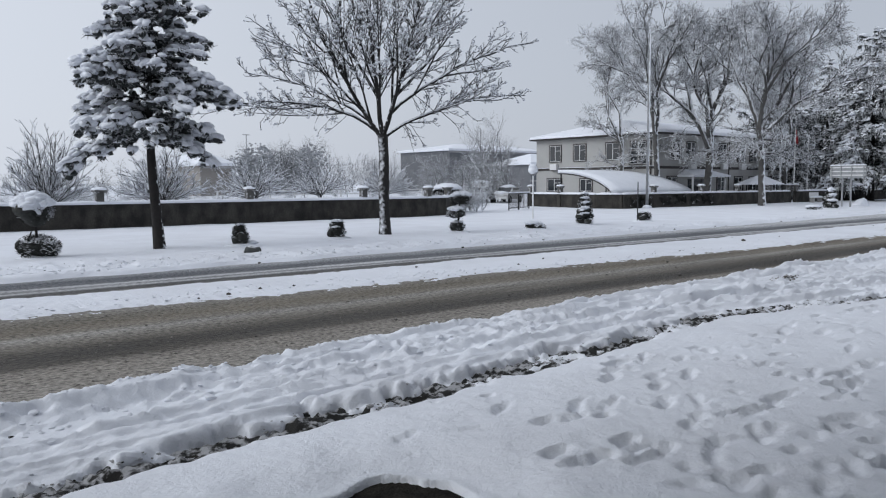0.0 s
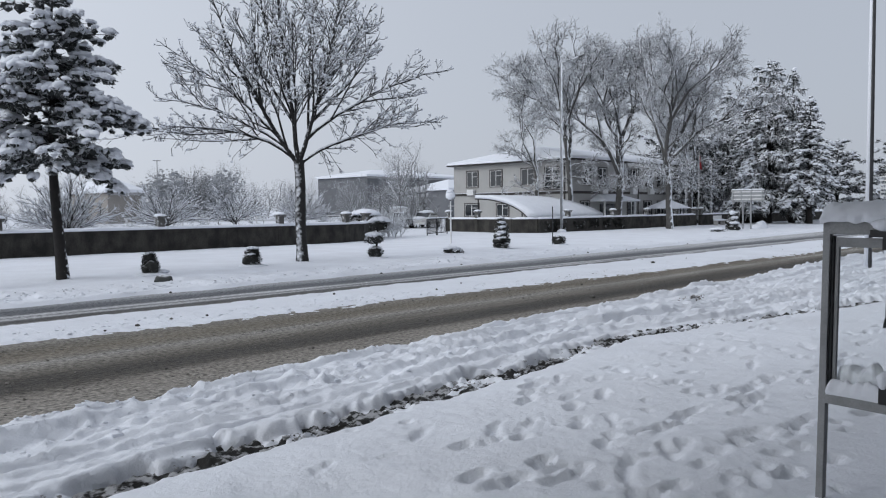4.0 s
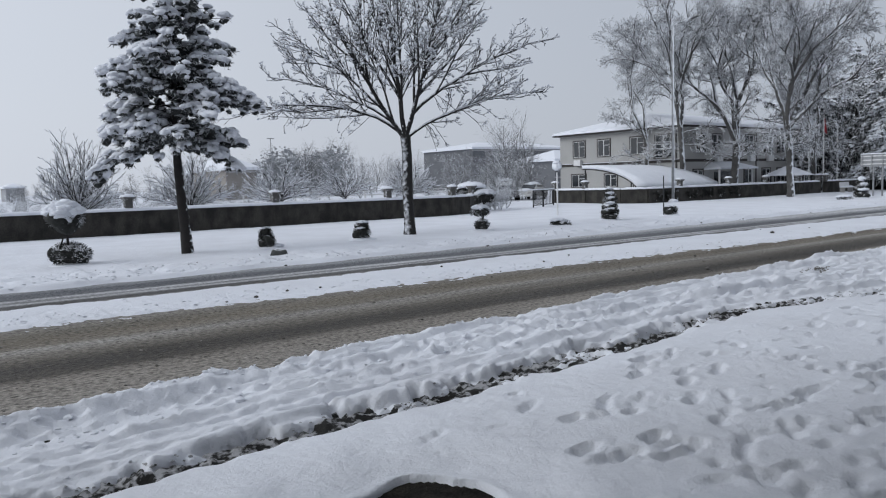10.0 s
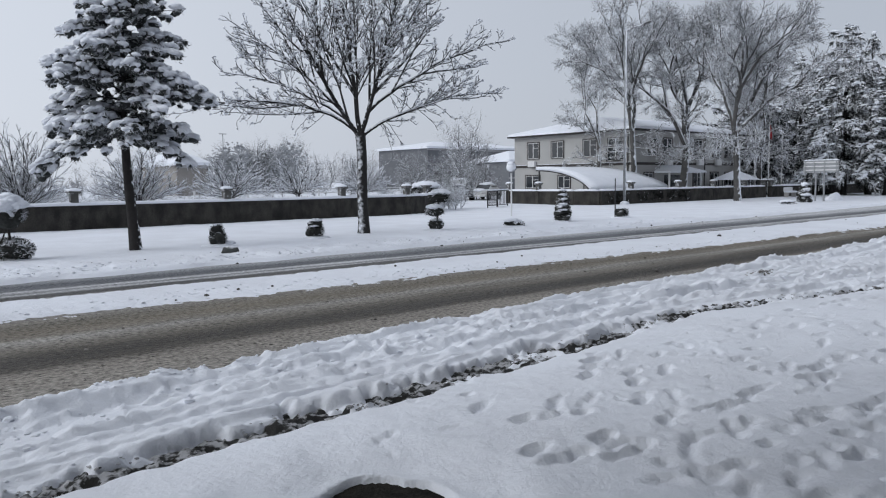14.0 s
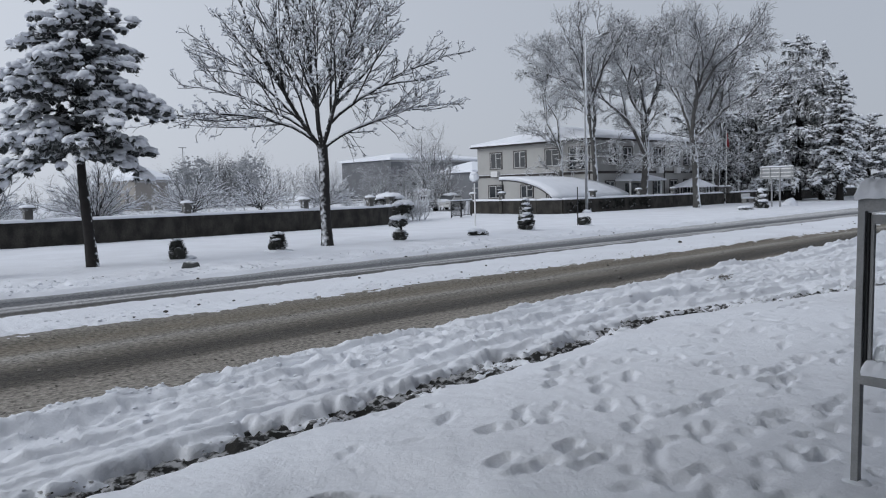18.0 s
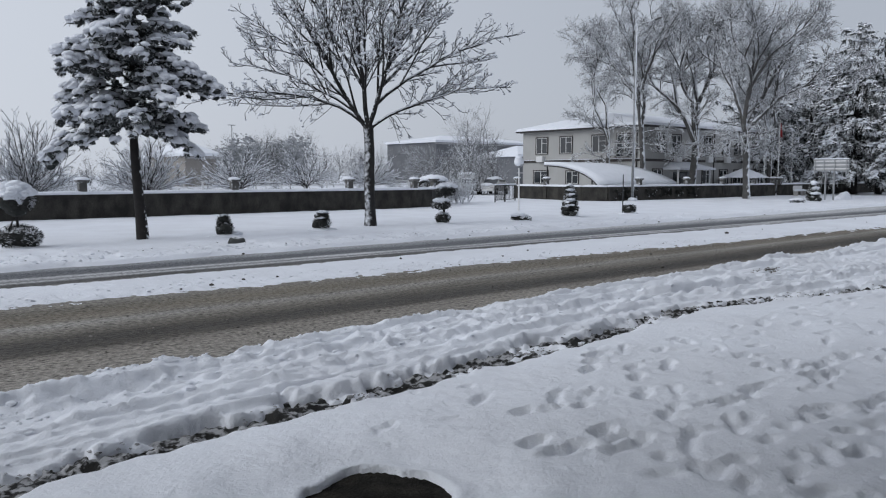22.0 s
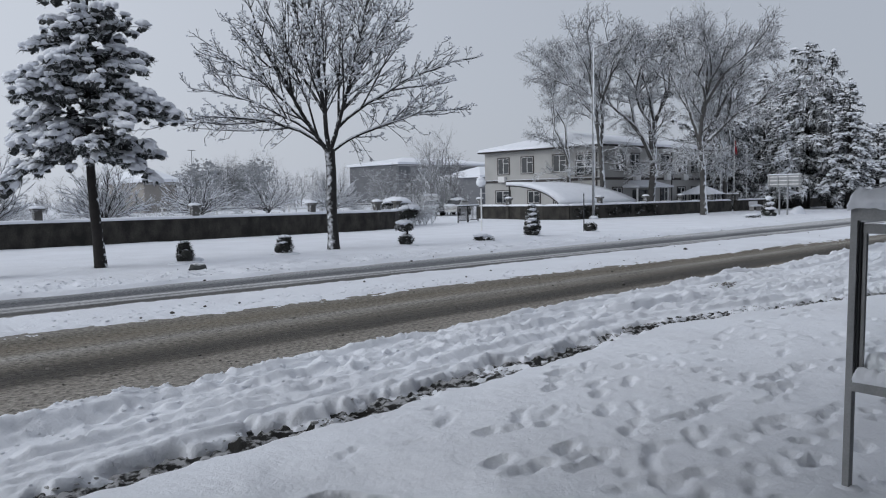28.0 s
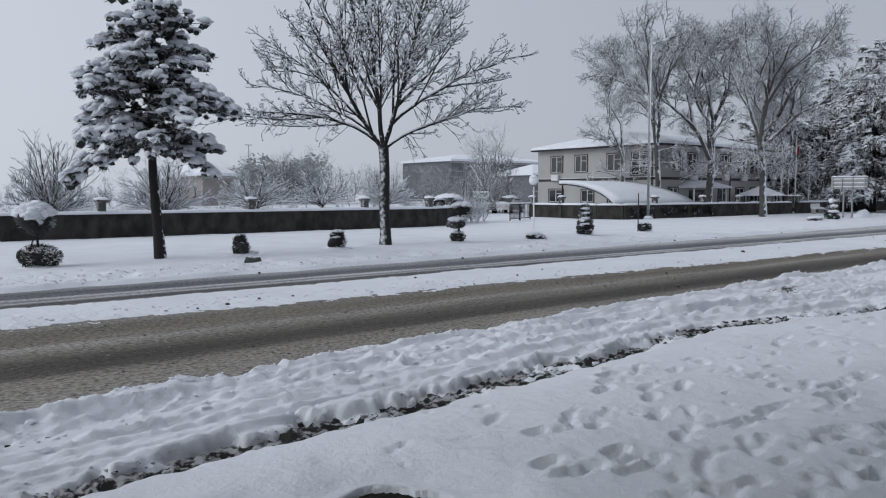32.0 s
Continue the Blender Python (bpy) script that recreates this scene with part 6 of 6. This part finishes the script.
def car(x, y, z, turn, label, paint, snow=1.0):
    c = thing("car", x, y, z, label, "car", "cars parked in the drive", turn=turn)
    # local x: along the car, front at +x
    side = [(-2.1, 0.35), (-2.15, 0.75), (-1.95, 0.92), (-1.45, 0.98), (-0.95, 1.42), (0.25, 1.44), (1.0, 0.98), (1.9, 0.85), (2.15, 0.65), (2.12, 0.32)]
    bm = bmesh.new()
    rows = []
    for yy, inset in ((-0.86, 0.0), (-0.80, 0.02), (0.80, 0.02), (0.86, 0.0)):
        rows.append([bm.verts.new((px, yy * (0.80 if pz > 1.2 else 1.0), pz + (0.02 if inset else 0))) for px, pz in side])
    for a, b in zip(rows, rows[1:]):
        for k in range(len(side)):
            j = (k + 1) % len(side)
            bm.faces.new((a[k], a[j], b[j], b[k]))
    bm.faces.new(rows[0][::-1])
    bm.faces.new(rows[-1])
    bmesh.ops.recalc_face_normals(bm, faces=bm.faces)
    part("body", bm, paint, c, smooth=False)
    for s in (-1, 1):
        for wx in (-1.3, 1.3):
            w = part("wheel", tubed((wx, s * 0.70, 0.31), (wx, s * 0.88, 0.31), 0.31, 0.31, 18), TYRE, c)
            part("rim", tubed((wx, s * 0.86, 0.31), (wx, s * 0.89, 0.31), 0.19, 0.19, 12), ZINC, w)
        part("headlight", boxed(2.06, 2.16, s * 0.65 - 0.16, s * 0.65 + 0.16, 0.62, 0.74, bevel=0.02), LIGHTGLASS, c)
        part("side_window", boxed(-1.0, 0.45, s * 0.765 - 0.015, s * 0.765 + 0.015, 1.02, 1.34, bevel=0.01), GLASS, c)
    ws = part("windscreen", boxed(-0.02, 0.02, -0.66, 0.66, -0.36, 0.36, bevel=0.01), GLASS, c)
    ws.matrix_basis = pose(0.67, 0, 1.22, 0, -58, 0)
    part("bumper", boxed(2.0, 2.2, -0.84, 0.84, 0.34, 0.52, bevel=0.04), paint, c)
    part("number_plate", boxed(2.2, 2.215, -0.26, 0.26, 0.38, 0.49), WHITE, c)
    if snow:
        part("snow_cover", lumps([(-0.4, 0, 1.42, 0.85, 0.72, 0.2 * snow), (1.5, 0, 0.9, 0.6, 0.72, 0.14 * snow), (-1.7, 0, 0.95, 0.42, 0.75, 0.14 * snow)], 3, 0.15, 3), SNOW, c, "thick snow on roof and bonnet", smooth=True)


DARKCAR = stuff("dark_car_paint", (0.03, 0.032, 0.036), 0.3, 0.3, vary=0.2, bump=0)
GREYCAR = stuff("pale_car_paint", (0.5, 0.5, 0.5), 0.3, 0.2, vary=0.1, bump=0)
car(48.4, 54.0, 0.22, 240, "dark car parked in the drive with snow on it", DARKCAR, 0.35)
car(50.3, 52.4, 0.22, 205, "pale car thick with snow parked in the drive", GREYCAR, 1.3)
OLIVECAR = stuff("olive_car_paint", (0.20, 0.20, 0.07), 0.35, 0.2, vary=0.15, bump=0)
car(118.5, 45.6, 0.15, 190, "olive yellow car parked beyond the conifers", OLIVECAR, 0.8)
car(52.2, 60.8, 0.25, 230, "dark van-like car parked further in the drive", DARKCAR, 0.5)

shed = thing("site_cabin", 58.4, 66.4, 0.2, "low pale cabin with snow on its flat roof", "cabin", turn=-40)
part("cabin_body", boxed(-1.6, 1.6, -1.0, 1.0, 0, 1.9, bevel=0.03), WHITE, shed)
part("snow_cover", snow_bar(-1.7, 1.7, -1.1, 1.1, 1.9, 0.25, 0.4, 3), SNOW, shed, smooth=True)
part("window", boxed(-0.8, 0.2, -1.03, -0.99, 0.9, 1.5), GLASS, shed)
shrub("evergreen_bush", 31.6, 38.6, "rounded evergreen bush with snow behind the wall end", 71, [(0, 0, 1.1, 0.95, 0.8, 0.7)], [(0, -0.1, 1.62, 0.9, 0.75, 0.32)], [((0, 0, 0), (0, 0, 0.9), 0.08)], blade=0.2, group="bushes by the drive")

# ---- low frosted shrubs and far woods ----
def thicket(name, spots, seed, label, mat, plan, height, thin):
    r = random.Random(seed)
    one = Limbs()
    sub = Limbs()
    for x, y, h in spots:
        p = Vector((x, y, 0.1))
        q = wander(r, p, Vector((r.gauss(0, 0.12), r.gauss(0, 0.12), 1)), h * height, 5, 0.17, 0.05)
        rad = thin * h
        sub.sweep(q, [rad * (1 - 0.8 * k / 5) for k in range(6)], 5)
        sc = [(c, l * h, a, b, li, n, s) for c, l, a, b, li, n, s in plan]
        fork(r, [one], q, rad, 0, sc)
    base = len(one.v)
    one.v += sub.v
    one.f += [tuple(i + base for i in f) for f in sub.f]
    ob = raw(name, one.v, one.f, mat, None, smooth=True)
    return tagged(ob, label, "trees" if height > 0.6 else "shrubs", kind="stuff")


# Real frost on top; the pale base grey has far-off haze coloured in.
PALE = snowy("far_frost_haze_twig", (0.12, 0.12, 0.125), 0.5, scale=3)
rs = random.Random(17)
shrubs = [(rs.uniform(-8, 46), rs.uniform(40, 60), rs.uniform(0.8, 1.6)) for _ in range(70)]
shrubs += [(rs.uniform(-6, 24), rs.uniform(46, 84), rs.uniform(1.0, 2.0)) for _ in range(46)]
shrubs += [(rs.uniform(30, 34), rs.uniform(38, 42), rs.uniform(1.2, 1.8)) for _ in range(6)]
shrubs = [s for s in shrubs if not (30 < s[0] < 48 and s[1] < 46 and s[0] > 34)]
shrubs += [(rs.uniform(33.2, 35.8), rs.uniform(39.0, 40.6), rs.uniform(1.5, 2.2)) for _ in range(9)]
thicket("frosted_shrubs", shrubs, 5, "low frosted shrubs behind the garden wall", FROST, [(12, 0.75, 50, 0.15, 0.06, 3, 0.05), (7, 0.4, 45, 0.18, 0.03, 3, 0.1)], 0.55, 0.03)
far = []
for yaw0, yaw1, d0, d1, h0, h1, n in ((-29, -25.5, 120, 150, 7.5, 10, 16), (-37.5, -45, 86, 94, 2.4, 3.8, 14), (-31, -36, 150, 190, 6, 9, 12), (-9, -19, 130, 190, 4, 6.5, 16), (-24.6, -36, 150, 195, 6, 8.5, 16), (-42, -43.5, 108, 112, 11, 12.5, 3), (0, -9, 80, 150, 3, 5, 10), (4, -27, 95, 165, 1.4, 2.6, 34), (-38, -45, 68, 82, 3.2, 5.2, 24), (-41, -44.5, 92, 104, 8, 10.5, 5), (-24.5, -30, 120, 150, 7, 10, 26), (-8, -37, 75, 120, 1.8, 3.4, 60)):
    for _ in range(n):
        a, d = radians(rs.uniform(yaw0, yaw1)), rs.uniform(d0, d1)
        far.append((-math.sin(a) * d, math.cos(a) * d, rs.uniform(h0, h1) / 10))
thicket("distant_woods", far, 6, "distant frosted bare trees in pale haze grey", PALE, [(12, 4.4, 46, 0.16, 0.05, 3, 0.15), (11, 1.9, 48, 0.2, 0.01, 3, 0.1)], 8.2, 0.13)
tagged(bpy.data.objects["distant_woods"], category="trees")

# The grove's light grey is air haze put into the crown colour.
GROVE = stuff("haze_grey_crown", (0.42, 0.435, 0.455), 0.95, vary=0.25, scale=0.8, fine=3, bump=0.3)
rg = random.Random(33)
clumps = []
for _ in range(11):
    a, d, h = radians(rg.uniform(-29.5, -24.6)), rg.uniform(118, 140), rg.uniform(5.5, 8.5)
    for _ in range(300):
        u = Vector((rg.gauss(0, 1), rg.gauss(0, 1), rg.gauss(0, 1))).normalized() * rg.random() ** 0.4
        g = rg.uniform(0.10, 0.24)
        clumps.append((-math.sin(a) * d + u.x * 2.9, math.cos(a) * d + u.y * 2.9, h * 0.55 + u.z * h * 0.45, g * 1.3, g, g * 0.8, rg.random() * 6, 0))
v, f = blob_mesh(clumps, 34, 1, 0.8)
tagged(raw("distant_grove", v, f, GROVE), "rounded grove coloured pale grey with distance haze", "trees", kind="stuff")

# ivy on the eastern garden wall
ri = random.Random(41)
IVY = snowy("dark_ivy_leaf", (0.03, 0.034, 0.03), -0.15, scale=9, vary=0.5)
for x0, x1 in ((46.6, 49.6), (50.6, 54.2), (54.8, 58.0)):
    ivy = thing("climbing_ivy", (x0 + x1) / 2, 35.75, 0.1, "dark ivy flecked with snow climbing the garden wall", "ivy", "ivy on the garden wall")
    v, f = [], []
    for _ in range(1500):
        u = ri.uniform(-0.5, 0.5) * (x1 - x0)
        h = ri.uniform(0.2, 0.98)
        if noise.noise((u * 1.7 + x0, h * 2.5, 3.0)) + 0.25 * noise.noise((u * 6, h * 6, x0)) < -0.02:
            continue
        p = Vector((u, -ri.uniform(0.0, 0.09), h))
        d = Vector((ri.gauss(0, 1), -abs(ri.gauss(0, 1)), ri.gauss(0.2, 1))).normalized()
        w = d.orthogonal().normalized() * 0.035
        k = len(v)
        v += [tuple(p - w), tuple(p + w), tuple(p + d * 0.09)]
        f.append((k, k + 1, k + 2))
    tagged(raw("ivy_leaves", v, f, IVY, ivy), kind="stuff")

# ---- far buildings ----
# Distance haze is coloured into FARWALL, FARGREY and FARGLASS: paler, bluer, less contrast.
FARWALL = stuff("haze_grey_render", (0.16, 0.165, 0.178), 0.9, vary=0.15, scale=0.4, fine=4, bump=0.05)
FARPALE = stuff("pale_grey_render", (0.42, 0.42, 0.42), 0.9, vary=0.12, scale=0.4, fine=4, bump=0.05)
FARGREY = stuff("hazed_light_render", (0.36, 0.367, 0.38), 0.9, vary=0.15, scale=0.4, fine=4, bump=0.05)
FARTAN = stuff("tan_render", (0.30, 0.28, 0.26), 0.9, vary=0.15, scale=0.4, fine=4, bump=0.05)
FARGLASS = stuff("hazed_window_glass", (0.16, 0.168, 0.18), 0.3, vary=0.2, bump=0)


def far_building(name, x0, x1, y0, y1, eave, ridge, storeys, wall, label, bays=9, side=4, flat=False):
    b = thing(name, 0, 0, 0, label, "building")
    part("wall_body", boxed(x0, x1, y0, y1, 0, eave), wall, b)
    bm = bmesh.new()
    o = 0.5
    ins = min((y1 - y0) / 2, (x1 - x0) / 2) * (0.98 if not flat else 0.2)
    lo = [bm.verts.new(c) for c in ((x0 - o, y0 - o, eave), (x1 + o, y0 - o, eave), (x1 + o, y1 + o, eave), (x0 - o, y1 + o, eave))]
    mi = [bm.verts.new((v.co.x, v.co.y, eave + 0.4)) for v in lo]
    hi = [bm.verts.new(c) for c in ((x0 + ins, y0 + ins, ridge), (x1 - ins, y0 + ins, ridge), (x1 - ins, y1 - ins, ridge), (x0 + ins, y1 - ins, ridge))]
    for a, c in ((lo, mi), (mi, hi)):
        for i in range(4):
            bm.faces.new((a[i], a[(i + 1) % 4], c[(i + 1) % 4], c[i]))
    bm.faces.new(hi)
    bm.faces.new(lo[::-1])
    part("roof", bm, SNOW, b, "roof white with snow")
    step = eave / storeys
    for s in range(storeys):
        z0 = s * step + step * 0.32
        z1 = z0 + step * 0.45
        part("floor_band", boxed(x0 - 0.08, x1 + 0.08, y0 - 0.08, y0 - 0.001, (s + 1) * step - 0.35, (s + 1) * step - 0.1), FARPALE, b)
        for k in range(bays):
            c = x0 + (x1 - x0) * (k + 0.5) / bays
            h = (x1 - x0) / bays * 0.27
            part("window", boxed(c - h, c + h, y0 - 0.05, y0 + 0.05, z0, z1), FARGLASS, b)
        for k in range(side):
            c = y0 + (y1 - y0) * (k + 0.5) / side
            h = (y1 - y0) / side * 0.27
            part("window", boxed(x0 - 0.05, x0 + 0.05, c - h, c + h, z0, z1), FARGLASS, b)
    return b


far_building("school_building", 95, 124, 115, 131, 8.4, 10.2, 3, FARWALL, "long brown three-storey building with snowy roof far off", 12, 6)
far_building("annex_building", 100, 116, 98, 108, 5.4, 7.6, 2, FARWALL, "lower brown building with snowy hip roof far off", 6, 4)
far_building("cottage", 40.6, 45.0, 102.5, 117.0, 4.6, 6.4, 1, FARTAN, "small tan cottage with a snow-covered roof far off", 0, 0)
far_building("apartment_block", 8.8, 14.0, 139, 149, 10.4, 10.9, 3, FARGREY, "pale grey apartment block behind bare trees far off", 5, 3, True)
far_building("apartment_block", -6, 4.9, 143, 154, 13.6, 14.2, 4, FARGREY, "taller pale apartment block behind bare trees far off", 6, 3, True)
far_building("farm_house", 27.6, 31.4, 204, 212, 3.6, 4.8, 1, FARGREY, "grey distant house with a snowy roof", 0, 0)
mast = thing("mast", 43.3, 93.6, 0.1, "thin distant lamp mast", "mast")
part("pole", tubed((0, 0, 0), (0, 0, 8.3), 0.07, 0.05, 6), ZINC, mast)
part("arm", tubed((-0.5, 0, 8.3), (0.5, 0, 8.3), 0.05, 0.05, 6), ZINC, mast)

fence = thing("paddock_fence", 0, 62, 0.15, "white rail fence across the snowy field", "fence")
for k in range(13):
    part("post", boxed(26 + k * 2.4 - 0.06, 26 + k * 2.4 + 0.06, -0.05, 0.05, 0, 1.35), WHITE, fence)
for z in (0.55, 0.9, 1.25):
    part("rail", boxed(25.8, 55, -0.09, -0.055, z, z + 0.1), WHITE, fence)

# ---- unseen front and canopy, added to close the place and shade the near snow ----
SHADEGREY = stuff("grey_shade_wall", (0.11, 0.115, 0.12), 0.85, vary=0.15, scale=0.7, fine=10, bump=0.1)
tagged(part("shade_wall_south", boxed(-70, 40, -1.4, -1.0, -0.2, 13.0), SHADEGREY), "unseen plain grey front added behind the pavement to shade it", "wall", kind="structure")
tagged(part("canopy", boxed(-5.0, 6.6, -1.0, 3.7, 4.5, 4.7), SHADEGREY), "unseen plain flat canopy added to shade the pavement", "canopy", kind="structure")
